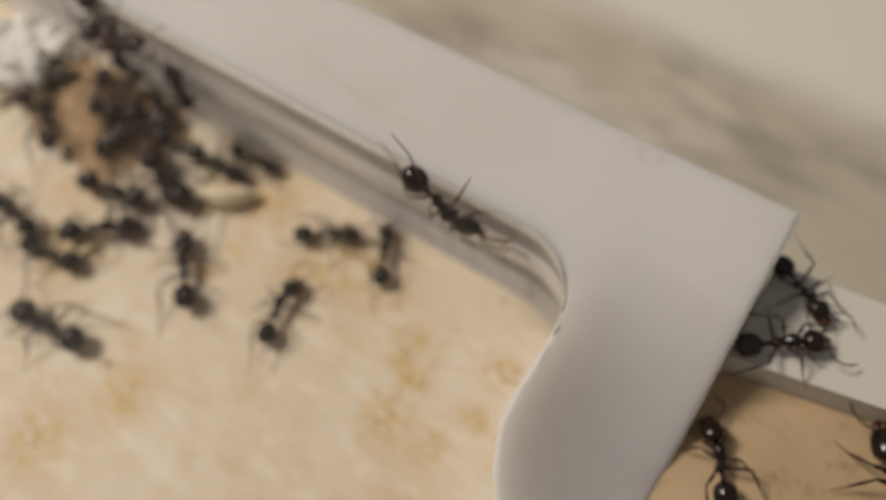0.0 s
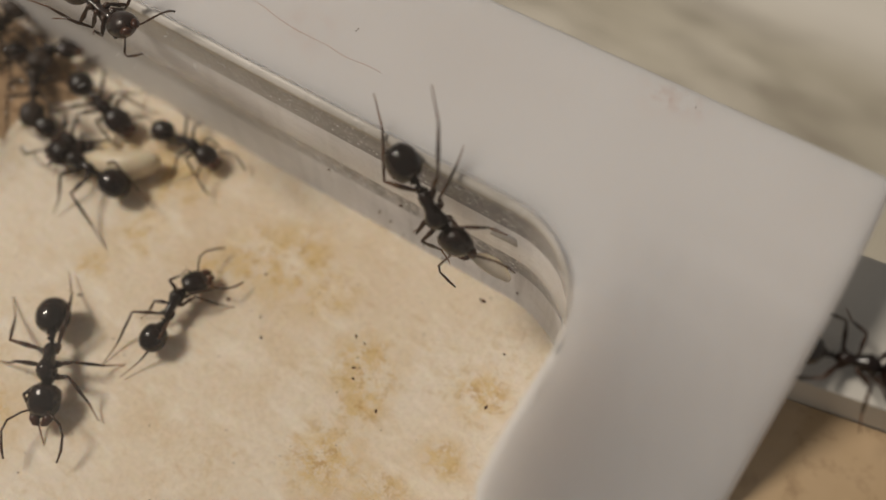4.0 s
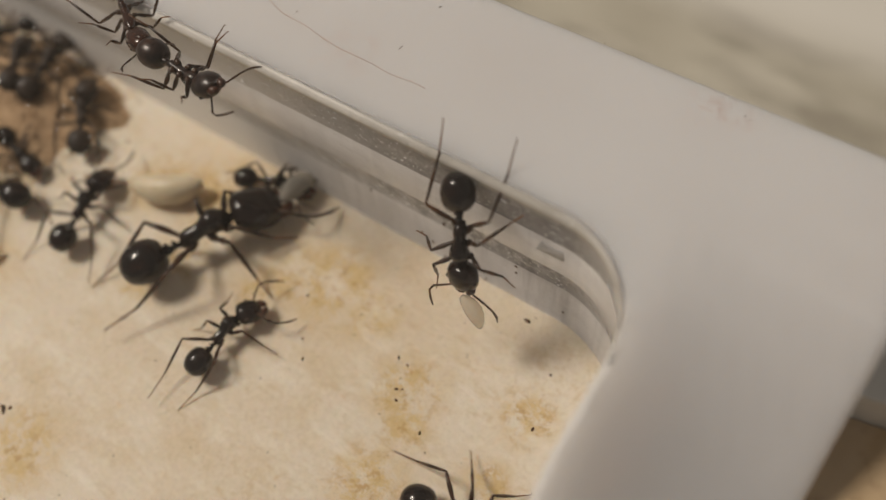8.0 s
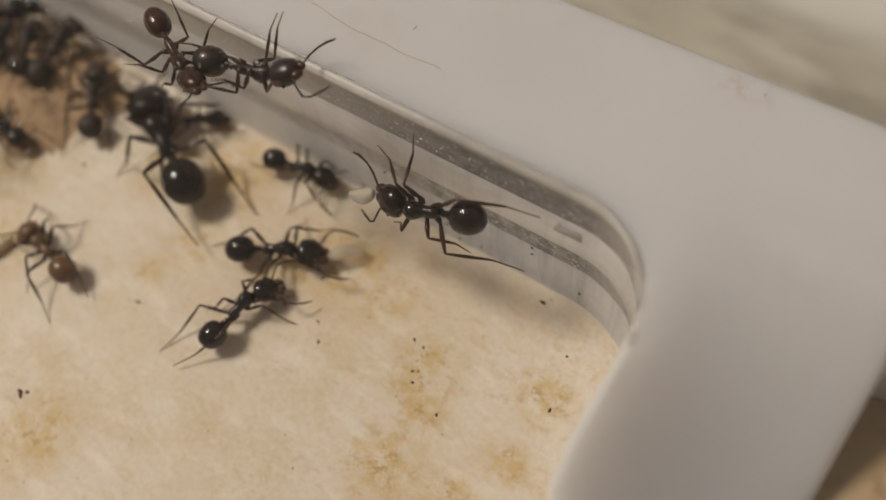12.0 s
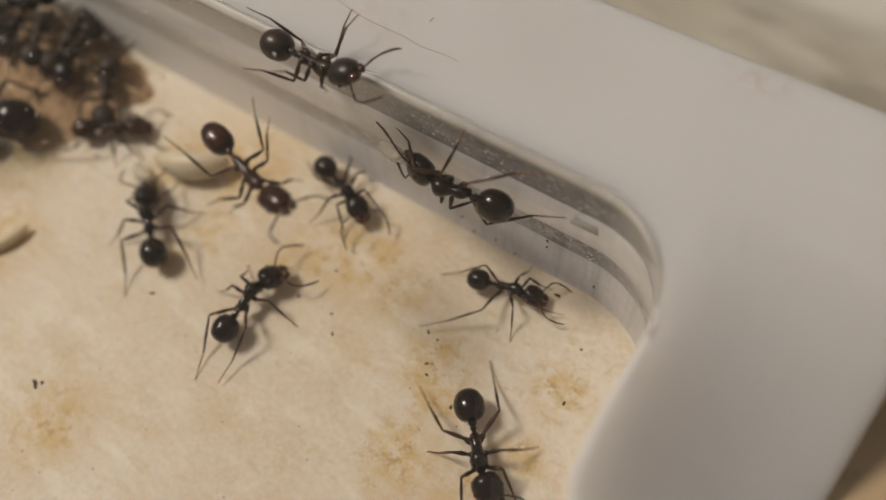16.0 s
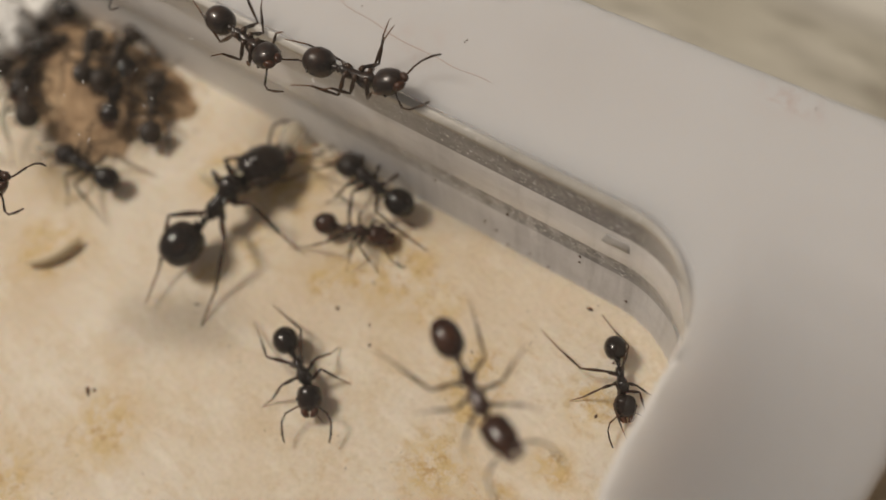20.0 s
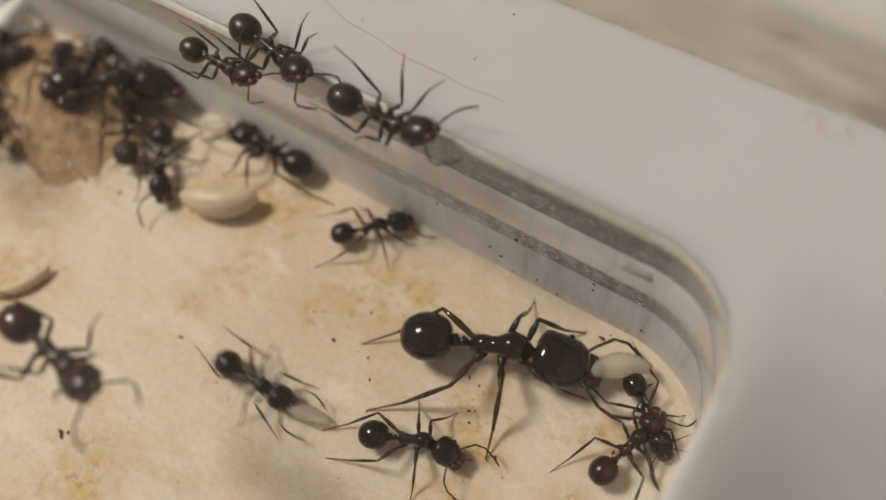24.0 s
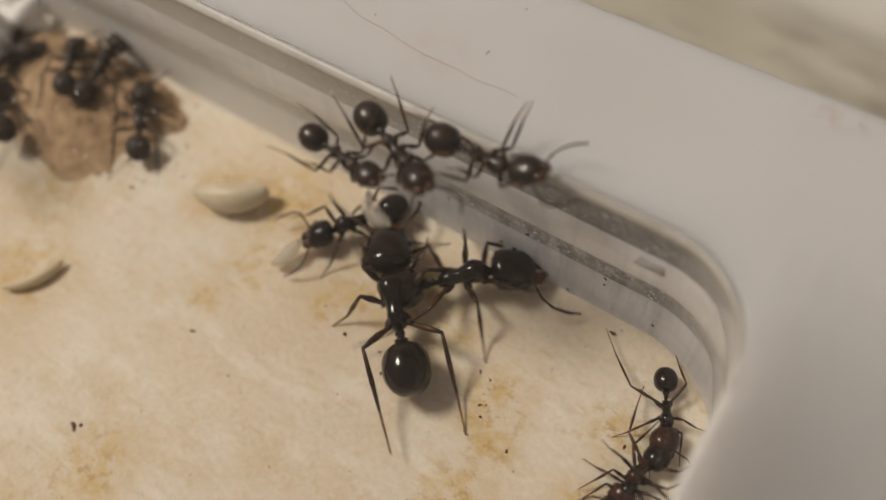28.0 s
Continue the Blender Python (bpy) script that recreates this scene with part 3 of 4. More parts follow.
# ---- brood ----
def larva(length, fat, label, mat=M_LARVA):
    """A curved, faintly ringed grub lying on its side."""
    bm = bmesh.new()
    seg, n = 14, 17
    rings = []
    for i in range(n):
        a = i / (n - 1)
        ang = radians(-25 + 50 * a)
        rr = 1.08 * length
        c = Vector((rr * math.sin(ang), rr * (math.cos(ang) - 0.95), 0))
        t = Vector((math.cos(ang), -math.sin(ang), 0))
        nrm = Vector((math.sin(ang), math.cos(ang), 0))
        r = fat * (math.sin(math.pi * min(0.97, max(0.03, a * 0.92 + 0.02))) ** 0.55) * (1 - 0.25 * a) * (1 - 0.05 * (i % 2))
        rings.append([bm.verts.new((c + nrm * math.cos(2 * math.pi * k / seg) * r + Vector((0, 0, 1)) * (math.sin(2 * math.pi * k / seg) * r + fat * 0.92)) * MM) for k in range(seg)])
    for p, q in zip(rings, rings[1:]):
        for k in range(seg):
            bm.faces.new((p[k], q[k], q[(k + 1) % seg], p[(k + 1) % seg]))
    bm.faces.new(rings[0])
    bm.faces.new(rings[-1][::-1])
    bmesh.ops.recalc_face_normals(bm, faces=bm.faces)
    return tagged(part("larva", bm, mat), label, "larva", "brood")


cotton_wad()
hair_fibre(((-19.2, 3.5), (-16.9, 2.9), (-14.9, 2.6), (-12.4, 2.4), (-10.8, 2.4), (-9.1, 2.4)), 0.012, "fine reddish hair lying along the pale frame")
larva(4.0, 0.88, "plump cream larva lying on the floor").matrix_world = pose(-21.5 * MM, -3.9 * MM, 0, 0, 0, 208)
larva(3.2, 0.36, "slim tan larva lying on the floor", M_LARVA_TAN).matrix_world = pose(-27.2 * MM, -12.0 * MM, 0, 0, 0, 238)


# ---- ants ----
def lathe(bm, profile, seg=18, squash=1.0, bend=0.0, flat=1.0):
    """A body of round sections along x: (x, radius, z) triples; squash scales the height."""
    rings = []
    for x, r, z in profile:
        rings.append([bm.verts.new((x, math.cos(2 * math.pi * k / seg) * r * flat, z + math.sin(2 * math.pi * k / seg) * r * squash)) for k in range(seg)])
    for a, b in zip(rings, rings[1:]):
        for k in range(seg):
            bm.faces.new((a[k], a[(k + 1) % seg], b[(k + 1) % seg], b[k]))
    bm.faces.new(rings[0][::-1])
    bm.faces.new(rings[-1])


LEGS = (("front", 0.085, 0.028, 52, 0.36), ("middle", 0.005, 0.026, 92, 0.40), ("hind", -0.075, 0.022, 138, 0.60))


def leg_mesh(reach, height, spread):
    """Hip, thigh, shin and thin foot, in the leg's own space: x outward, hip at the origin."""
    pieces = {}
    knee = (reach * 0.41, -reach * 0.07 * spread, height * 0.50)
    ankle = (reach * 0.74, reach * 0.17 * spread, -height * 0.62)
    toe = (reach * 1.00, reach * 0.36 * spread, -height * 0.985)
    bm = bmesh.new()
    tube(bm, [(0, 0, 0), (reach * 0.08, 0, -height * 0.06), (reach * 0.13, 0, 0.0), (reach * 0.25, -reach * 0.03 * spread, height * 0.25), knee], [0.024, 0.023, 0.0125, 0.0180, 0.0092], 8)
    pieces["thigh"] = bm
    bm = bmesh.new()
    mid = tuple((a + b) / 2 for a, b in zip(knee, ankle))
    tube(bm, [knee, tuple(a * 0.8 + b * 0.2 for a, b in zip(knee, ankle)), mid, ankle], [0.008, 0.0105, 0.0130, 0.0075], 7)
    pieces["shin"] = bm
    bm = bmesh.new()
    pts, rad = [], []
    for i in range(6):
        a = i / 5
        pts.append(tuple(p + (q - p) * a for p, q in zip(ankle, toe)))
        rad.append(0.0066 - 0.0026 * a)
    tube(bm, pts, rad, 6)
    tube(bm, [toe, (toe[0] + 0.012, toe[1] + 0.008, toe[2] + 0.004)], [0.003, 0.0015], 5)
    pieces["foot"] = bm
    return pieces


def ant(name, length, big_head=0.0, mats=None, label="", red_jaws=False, lift=0.0, rng=random, slim=1.0, stance=None, stride=1.0):
    """An ant of unit plan scaled to length (mm), facing +x, its feet on z = 0."""
    body_m, leg_m = mats or (M_BLACK, M_LEG)
    s = length * MM
    root = new(name)
    zt = 0.168 + lift

    def mk(nm, bm, mat, parent, lab=""):
        bmesh.ops.scale(bm, vec=(s, s * slim, s * slim), verts=bm.verts)
        return part(nm, bm, mat, parent, lab)

    bm = bmesh.new()
    lathe(bm, [(-0.150, 0.018, zt - 0.015), (-0.140, 0.033, zt - 0.005), (-0.115, 0.042, zt + 0.010), (-0.080, 0.044, zt + 0.018), (-0.050, 0.040, zt + 0.018),
               (-0.020, 0.042, zt + 0.026), (0.015, 0.056, zt + 0.038), (0.055, 0.067, zt + 0.040), (0.090, 0.062, zt + 0.030), (0.120, 0.044, zt + 0.014), (0.140, 0.024, zt + 0.004), (0.150, 0.018, zt)], 16, 1.05)
    mk("thorax", bm, body_m, root)
    bm = bmesh.new()
    lathe(bm, [(-0.235, 0.015, zt - 0.008), (-0.225, 0.030, zt + 0.004), (-0.210, 0.034, zt + 0.012), (-0.198, 0.022, zt - 0.002), (-0.190, 0.016, zt - 0.01), (-0.180, 0.026, zt + 0.014),
               (-0.168, 0.022, zt + 0.010), (-0.152, 0.013, zt - 0.012), (-0.140, 0.012, zt - 0.012)], 12)
    mk("petiole", bm, body_m, root)
    gaster = mk("gaster", gaster_mesh(zt), body_m, root)
    hl, hw = 0.218 + 0.045 * big_head, 0.110 + 0.014 * big_head
    head = new("head")
    head.parent = root
    head.location = (0.145 * s, 0, (zt + 0.005) * s)
    head.rotation_euler = (0, radians(rng.uniform(-4, 10)), radians(stance[0] if stance else rng.uniform(-14, 14)))
    bm = bmesh.new()
    sq = 0.075 * min(1.0, big_head)
    prof = [(0.0, 0.020, 0), (0.008, (0.52 + 1.6 * sq) * hw, 0.0), (0.03, (0.86 + sq) * hw, 0.002), (0.065, 0.98 * hw, 0.0), (0.11, hw, -0.008), (hl * 0.72, 0.94 * hw, -0.016), (hl * 0.86, 0.78 * hw, -0.024), (hl * 0.96, 0.56 * hw, -0.032), (hl, 0.3 * hw, -0.036)]
    lathe(bm, prof, 18, 0.80)
    skull = mk("skull", bm, body_m, head)
    for sy in (1, -1):
        bm = bmesh.new()
        bmesh.ops.create_uvsphere(bm, u_segments=8, v_segments=6, radius=0.016)
        bmesh.ops.translate(bm, vec=(hl * 0.55, sy * hw * 0.90, 0.018), verts=bm.verts)
        mk("eye", bm, M_EYE, head)
        bm = bmesh.new()
        tube(bm, [(hl * 0.86, sy * hw * 0.46, -0.030), (hl * 1.02, sy * hw * 0.42, -0.038), (hl * 1.15, sy * hw * 0.25, -0.044), (hl * 1.22, sy * hw * 0.07, -0.046)], [0.030, 0.034, 0.027, 0.008], 8)
        mk("mandible", bm, M_RED if red_jaws else leg_m, head, "reddish brown mandible" if red_jaws else "")
        bm = bmesh.new()
        ex, ey = hl * 0.80, sy * hw * 0.42
        el = (ex + 0.085, ey + sy * 0.135, 0.035)
        tube(bm, [(ex, ey, 0.012), (ex + 0.03, ey + sy * 0.055, 0.034), el], [0.0075, 0.0072, 0.0085], 7)
        tube(bm, [el, (ex + 0.15, ey + sy * 0.165, 0.010), (ex + 0.24, ey + sy * 0.16, -0.035), (ex + 0.31, ey + sy * 0.14, -0.065)], [0.0068, 0.0075, 0.0098, 0.006], 7)
        bmesh.ops.rotate(bm, cent=(ex, ey, 0.012), matrix=Euler((0, radians(rng.uniform(-8, 10)), sy * radians(rng.uniform(-16, 20)))).to_matrix(), verts=bm.verts)
        mk("antenna", bm, leg_m, head)
    for k, (nm, hx, hy, ang, reach) in enumerate(LEGS):
        for sy in (1, -1):
            turn = rng.uniform(-16, 16)
            long = reach * stride * rng.uniform(0.88, 1.08)
            if stance:
                turn, long = stance[1 + 2 * k + (sy < 0)][0] - ang, stance[1 + 2 * k + (sy < 0)][1]
            hip = (hx, sy * hy, zt - 0.012)
            leg = new("leg")
            leg.parent = root
            leg.location = tuple(v * s for v in hip)
            leg.rotation_mode = "QUATERNION"
            leg["rest"] = sy * (ang + turn)
            leg.rotation_quaternion = Euler((0, 0, radians(leg["rest"]))).to_quaternion()
            for pn, bm in leg_mesh(long, zt - 0.012, sy * (1 if nm == "hind" else -1 if nm == "front" else 0.3)).items():
                mk(pn, bm, M_FOOT if pn == "foot" else leg_m, leg)
    return tagged(root, label or "black worker ant with a shiny rounded rear body", "ant")


def gaster_mesh(zt):
    """The rear body: an oval with faint rings where its plates meet."""
    bm = bmesh.new()
    prof = []
    n = 17
    for i in range(n):
        a = i / (n - 1)
        x = -0.228 - 0.243 * (0.5 - 0.5 * math.cos(math.pi * a))
        r = 0.116 * math.sin(math.pi * (0.035 + 0.935 * a)) ** 0.86 * (1.06 - 0.12 * a)
        r *= 1 - 0.014 * (1 if i in (7, 11) else 0)
        prof.append((x, r, zt + 0.008 - 0.012 * a))
    lathe(bm, prof, 20, 0.93)
    return bm


M_EYE = material("ant_eye", (0.008, 0.006, 0.006), 0.15)[0]


# ---- who walks where: length in mm, how large a head, look, then rows of seconds, support
# (F floor, W long wall, S bridging floor and wall, C under the lid, N on the white ledge), two places on it in mm, heading in degrees ----
ANTS = (
    (5.01, 0.0, 'black', (
        (0.0, "F", -13.8, -8.0, 105), (1.0, "F", -14.1, -7.7, 100), (2.0, "F", -14.3, -7.9, 97), (2.5, "F", -14.4, -8.1, 95),
        (4.5, "F", -14.4, -8.1, 101), (5.0, "F", -14.6, -8.3, 104), (6.0, "F", -14.4, -8.1, 102), (7.0, "F", -14.4, -8.0, 101),
        (8.0, "F", -13.9, -8.1, 88), (9.0, "F", -13.9, -8.0, 79), (10.0, "F", -14.1, -8.0, 82), (11.0, "F", -14.0, -7.8, 83),
        (12.0, "F", -14.1, -7.8, 82), (14.5, "F", -14.2, -8.1, 85), (15.0, "F", -14.2, -8.1, 86), (16.0, "F", -14.4, -7.9, 92),
        (17.0, "F", -14.9, -8.3, 135), (17.6, "F", -16.0, -8.3, 158), (18.0, "F", -16.3, -8.3, 176), (18.5, "F", -15.7, -8.7, 197),
        (19.0, "F", -14.8, -8.5, 209), (19.3, "F", -14.5, -9.5, 279), (19.7, "F", -12.6, -10.3, 316), (20.0, "F", -12.0, -9.9, 336),
        (20.5, "F", -10.9, -9.8, 341), (22.5, "F", -8.6, -9.3, 365), (23.0, "F", -8.7, -8.3, 400), (24.0, "F", -7.2, -8.4, 384),
        (25.0, "F", -7.1, -10.0, 345), (25.6, "F", -5.5, -11.3, 346), (26.5, "F", 6.2, -18.8, 341), (28.0, "F", 6.2, -18.8, 341),)),
    (5.82, 0.0, 'carrier', (
        (0.0, "W", -6.1, 8.9, -37), (1.0, "W", -6.3, 9.3, -61), (2.0, "W", -5.8, 8.2, -50), (2.5, "W", -5.4, 7.7, -49), (4.5, "S", -4.9, 7.4, -38),
        (5.0, "S", -4.9, 6.7, -52), (6.0, "S", -5.2, 6.4, -51), (7.0, "S", -4.7, 6.5, -52), (8.0, "S", -5.5, 6.4, -72), (9.0, "S", -6.3, 6.4, -67),
        (10.0, "S", -7.3, 6.1, -89), (11.0, "S", -7.9, 5.9, -133), (12.0, "S", -7.9, 5.8, -162), (14.5, "W", -7.8, 5.0, -204),
        (15.0, "W", -7.7, 4.7, -182), (16.0, "W", -7.8, 5.7, -174), (17.0, "W", -8.0, 5.5, -172), (18.0, "W", -10.0, 4.6, -154),
        (19.0, "F", -13.6, -0.8, -176), (20.0, "F", -15.2, -0.8, -186), (20.5, "F", -17.5, -0.7, -181), (22.5, "F", -19.3, -1.3, -179),
        (23.0, "F", -21.2, -0.6, -180), (24.0, "F", -21.3, -0.6, -180), (25.0, "F", -20.1, -0.6, -180), (26.0, "F", -19.5, -0.9, -189),
        (27.0, "F", -17.7, -1.2, -182), (28.0, "F", -15.4, -2.4, -127),)),
    (5.26, 0.1, 'hanging', (
        (0.0, "C", -48.0, 6.8, -3), (1.2, "C", -48.0, 6.8, -3), (2.5, "C", -25.3, 0.1, -1), (4.5, "C", -20.2, -1.2, -10), (6.0, "C", -19.5, -2.1, -8),
        (7.0, "C", -18.7, -2.2, -7), (8.0, "C", -17.7, -1.9, -4), (9.0, "C", -16.8, -1.5, 5), (10.0, "C", -16.1, -1.2, 16),
        (11.0, "C", -16.1, -1.2, 22), (12.0, "C", -15.3, -1.4, 16), (14.5, "C", -14.0, -0.7, 4), (15.0, "C", -13.9, -0.6, 5),
        (16.0, "C", -13.7, -0.6, 2), (17.0, "C", -13.5, -0.4, 6), (18.0, "C", -13.6, -0.4, 7), (19.0, "C", -13.6, -0.2, 8),
        (20.0, "C", -13.8, -0.1, 8), (20.5, "C", -13.8, -0.1, 9), (22.5, "C", -12.6, -0.7, 15), (23.0, "C", -13.3, -0.2, 8),
        (24.0, "C", -12.4, -0.6, 1), (25.0, "C", -10.6, -0.9, -2), (26.0, "C", -9.1, -0.9, -1), (27.0, "C", -8.8, -0.8, 7),
        (28.0, "C", -8.6, -0.7, 4),)),
    (5.70, 0.3, 'brown', (
        (0.0, "C", -48.7, 11.9, -30), (4.7, "C", -48.7, 11.9, -30), (6.0, "C", -25.8, 0.3, -29), (8.0, "C", -21.8, -0.9, -31),
        (9.0, "C", -22.2, -1.0, -34), (10.0, "C", -20.9, -1.6, -21), (11.0, "C", -18.9, -1.6, -12), (12.0, "C", -18.4, -2.4, -27),
        (14.5, "C", -15.8, -4.1, -25), (15.0, "C", -14.7, -4.7, -29), (16.0, "C", -12.7, -5.7, -16), (17.0, "C", -10.0, -5.3, -3),
        (18.0, "C", -7.1, -5.9, -16), (19.0, "C", -4.3, -7.0, -24), (20.0, "C", -3.0, -8.1, -30), (20.5, "C", -2.6, -8.3, -33),
        (21.5, "C", -0.7, -9.3, -29), (22.5, "C", 8.8, -16.7, -30), (28.0, "C", 8.8, -16.7, -30),)),
    (8.83, 1.0, 'major', (
        (0.0, "F", -50.1, -22.6, 42), (4.3, "F", -50.1, -22.6, 42), (5.6, "F", -26.8, -15.8, 55), (6.4, "F", -22.0, -10.5, 104),
        (6.8, "F", -20.6, -7.3, 96), (7.0, "F", -20.2, -5.4, 97), (8.0, "F", -17.6, -4.9, 64), (8.4, "F", -19.4, -5.0, 109),
        (9.0, "F", -21.6, -4.5, 154), (10.0, "F", -22.7, -3.7, 158), (11.0, "F", -22.7, -3.0, 151), (12.0, "F", -23.0, -3.1, 153),
        (12.5, "F", -23.9, -3.0, 156), (14.5, "F", -29.8, -5.6, 193), (15.0, "F", -30.4, -6.8, 201), (16.0, "F", -33.7, -7.8, 199),
        (17.0, "F", -32.1, -13.7, 87), (17.5, "F", -28.8, -12.4, 80), (18.0, "F", -25.9, -10.7, 82), (18.5, "F", -22.1, -7.9, 72),
        (19.0, "F", -20.8, -6.3, 75), (20.0, "F", -20.5, -5.2, 86), (20.5, "F", -19.0, -5.7, 58), (22.5, "F", -13.2, -5.1, 60),
        (23.0, "F", -12.9, -3.9, 54), (23.5, "F", -9.4, -3.4, 39), (24.0, "F", -6.2, -3.6, 22), (24.5, "F", -5.4, -5.2, -5),
        (25.0, "F", -3.4, -6.4, -12), (25.5, "F", -4.3, -4.8, 33), (26.0, "F", -4.1, -4.6, 48), (26.5, "F", -5.4, -6.0, 67),
        (27.0, "F", -6.8, -7.1, 112), (27.3, "F", -9.3, -6.3, 139), (28.0, "F", -11.4, -4.6, 135),)),
    (4.70, 0.0, 'black', (
        (0.0, "F", -14.1, -2.7, 33), (1.0, "F", -12.8, -1.6, -4), (1.5, "F", -14.1, -3.9, 36), (2.0, "F", -16.5, -5.5, 30),
        (2.5, "F", -19.9, -6.2, 14), (4.5, "F", -18.5, -0.6, 1), (5.0, "F", -16.8, -1.0, -1), (6.0, "F", -16.3, -1.2, 28),
        (7.0, "F", -16.5, -1.4, 39), (8.0, "F", -16.8, -1.0, 20), (9.0, "F", -16.5, -1.1, 25), (10.0, "F", -16.5, -1.1, 25),
        (11.0, "F", -16.3, -0.8, 10), (12.0, "F", -16.1, -0.8, 10), (14.5, "F", -18.2, -0.9, 5), (15.0, "F", -15.5, -1.1, 6),
        (16.0, "F", -14.0, -1.4, -18), (16.5, "F", -11.7, -2.1, -21), (17.0, "F", -2.7, -4.8, -5), (17.3, "F", -1.8, -6.6, -56),
        (17.7, "F", -1.1, -9.8, -54), (18.1, "F", -0.6, -12.0, -61), (19.0, "F", 1.9, -25.4, -57), (28.0, "F", 1.9, -25.4, -57),)),
    (4.08, 0.0, 'black', (
        (0.0, "F", -55.0, -9.9, -10), (9.7, "F", -55.0, -9.9, -10), (11.0, "F", -25.1, -2.5, 13), (12.0, "F", -22.8, -1.2, 36),
        (12.5, "F", -21.0, -1.4, 12), (14.5, "F", -10.6, -2.7, -19), (15.0, "F", -9.7, -2.4, -6), (16.0, "F", -4.9, -1.7, 14),
        (17.0, "F", -1.7, -1.4, 2), (18.0, "F", -1.0, -1.6, -6), (19.0, "F", -0.7, -2.0, -35), (20.0, "F", -0.4, -3.0, -51),
        (20.5, "F", -0.6, -2.9, -54), (22.5, "F", 0.0, -2.4, -46), (23.0, "F", -0.5, -2.7, -52), (24.0, "F", -0.0, -2.9, -39),
        (25.0, "F", 0.1, -3.0, -46), (26.0, "F", 0.1, -2.8, -50), (27.0, "F", 0.2, -2.9, -56), (28.0, "F", 0.2, -2.9, -63),)),
    (5.45, 0.1, 'black', (
        (0.0, "F", -56.6, -14.3, 8), (11.2, "F", -56.6, -14.3, 8), (12.5, "F", -27.2, -6.3, 6), (14.5, "F", -12.1, -3.3, 6),
        (15.0, "F", -9.5, -4.5, -4), (15.3, "F", -4.9, -4.8, 17), (15.7, "F", -2.4, -6.9, -33), (16.0, "F", -2.3, -8.3, -47),
        (16.5, "F", -0.9, -10.5, -60), (17.2, "F", 3.2, -23.2, -62), (28.0, "F", 3.2, -23.2, -62),)),
    (5.42, 0.0, 'carrier', (
        (0.0, "F", -48.6, -23.4, 15), (7.7, "F", -48.6, -23.4, 15), (9.0, "F", -27.1, -10.5, 18), (9.6, "F", -23.4, -8.8, 2),
        (10.0, "F", -21.6, -9.4, -4), (10.4, "F", -18.1, -7.8, 37), (11.0, "F", -17.6, -5.6, 52), (12.0, "F", -14.3, -4.8, 29),
        (12.5, "F", -10.2, -5.0, 3), (14.5, "F", -10.0, -7.0, 133), (14.9, "F", -10.3, -8.9, 148), (15.0, "F", -10.7, -9.1, 163),
        (15.3, "F", -13.3, -13.2, 199), (15.7, "F", -16.1, -11.0, 136), (16.0, "F", -21.1, -7.4, 141), (16.5, "F", -26.2, -7.9, 170),
        (17.0, "F", -28.3, -6.3, 160), (18.0, "F", -28.8, -6.0, 165), (19.0, "F", -28.5, -6.4, 161), (20.0, "F", -29.2, -7.6, 183),
        (20.5, "F", -32.1, -9.5, 188), (22.5, "F", -32.1, -9.2, 183), (24.0, "F", -52.3, -20.8, 29), (28.0, "F", -52.3, -20.8, 29),)),
    (5.20, 0.0, 'young', (
        (0.0, "F", -40.9, -31.4, 39), (8.3, "F", -40.9, -31.4, 39), (9.6, "F", -25.0, -14.7, 67), (10.0, "F", -23.5, -13.2, 87),
        (10.4, "F", -21.4, -12.6, 102), (10.8, "F", -21.5, -11.5, 103), (11.0, "F", -22.6, -10.3, 130), (11.6, "F", -23.8, -10.4, 154),
        (12.0, "F", -24.3, -10.4, 168), (12.5, "F", -24.7, -10.9, 173), (14.5, "F", -28.0, -12.0, 184), (16.0, "F", -41.7, -19.5, 185),
        (28.0, "F", -41.7, -19.5, 185),)),
    (4.60, 0.0, 'reddish', (
        (0.0, "F", -59.5, -10.5, 13), (13.2, "F", -59.5, -10.5, 13), (14.5, "F", -31.7, -6.5, 22), (16.5, "F", -24.9, -3.5, 37),
        (17.0, "F", -21.9, -2.0, 42), (18.0, "F", -19.8, -1.1, 17), (18.5, "F", -19.9, -2.0, -15), (19.0, "F", -18.4, -2.6, -39),
        (19.7, "F", -14.5, -4.5, -8), (20.0, "F", -14.2, -3.2, 16), (20.5, "F", -12.0, -2.2, 35), (21.5, "F", -6.1, -1.6, -14),
        (22.5, "F", -1.4, -6.0, -42), (23.0, "F", -1.4, -7.6, -52), (23.4, "F", -0.9, -5.5, 44), (24.0, "F", -0.1, -4.1, 73),
        (25.0, "F", 0.0, -3.1, 85), (26.0, "F", -0.2, -2.2, 106), (27.0, "F", -0.2, -5.5, 31), (28.0, "F", 0.3, -5.4, -100),)),
    (4.36, 0.0, 'black', (
        (0.0, "F", -40.0, -36.0, 60), (22.3, "F", -40.0, -36.0, 60), (23.1, "F", -25.0, -18.8, 62), (23.3, "F", -22.0, -12.7, 62), (23.4, "F", -21.0, -10.3, 58),
        (23.5, "F", -19.3, -8.0, 57), (23.6, "F", -17.9, -4.8, 60), (23.7, "F", -17.6, -3.4, 66), (23.8, "F", -16.5, -2.4, 55), (24.0, "F", -14.2, -1.4, 43), (24.3, "F", -11.2, -2.7, 19), (24.6, "F", -10.0, -2.3, 17),
        (25.0, "F", -4.0, -3.0, -16), (25.3, "F", -4.0, -3.0, -25), (25.6, "F", -3.9, -2.3, 3), (26.0, "F", -3.5, -1.0, 21),
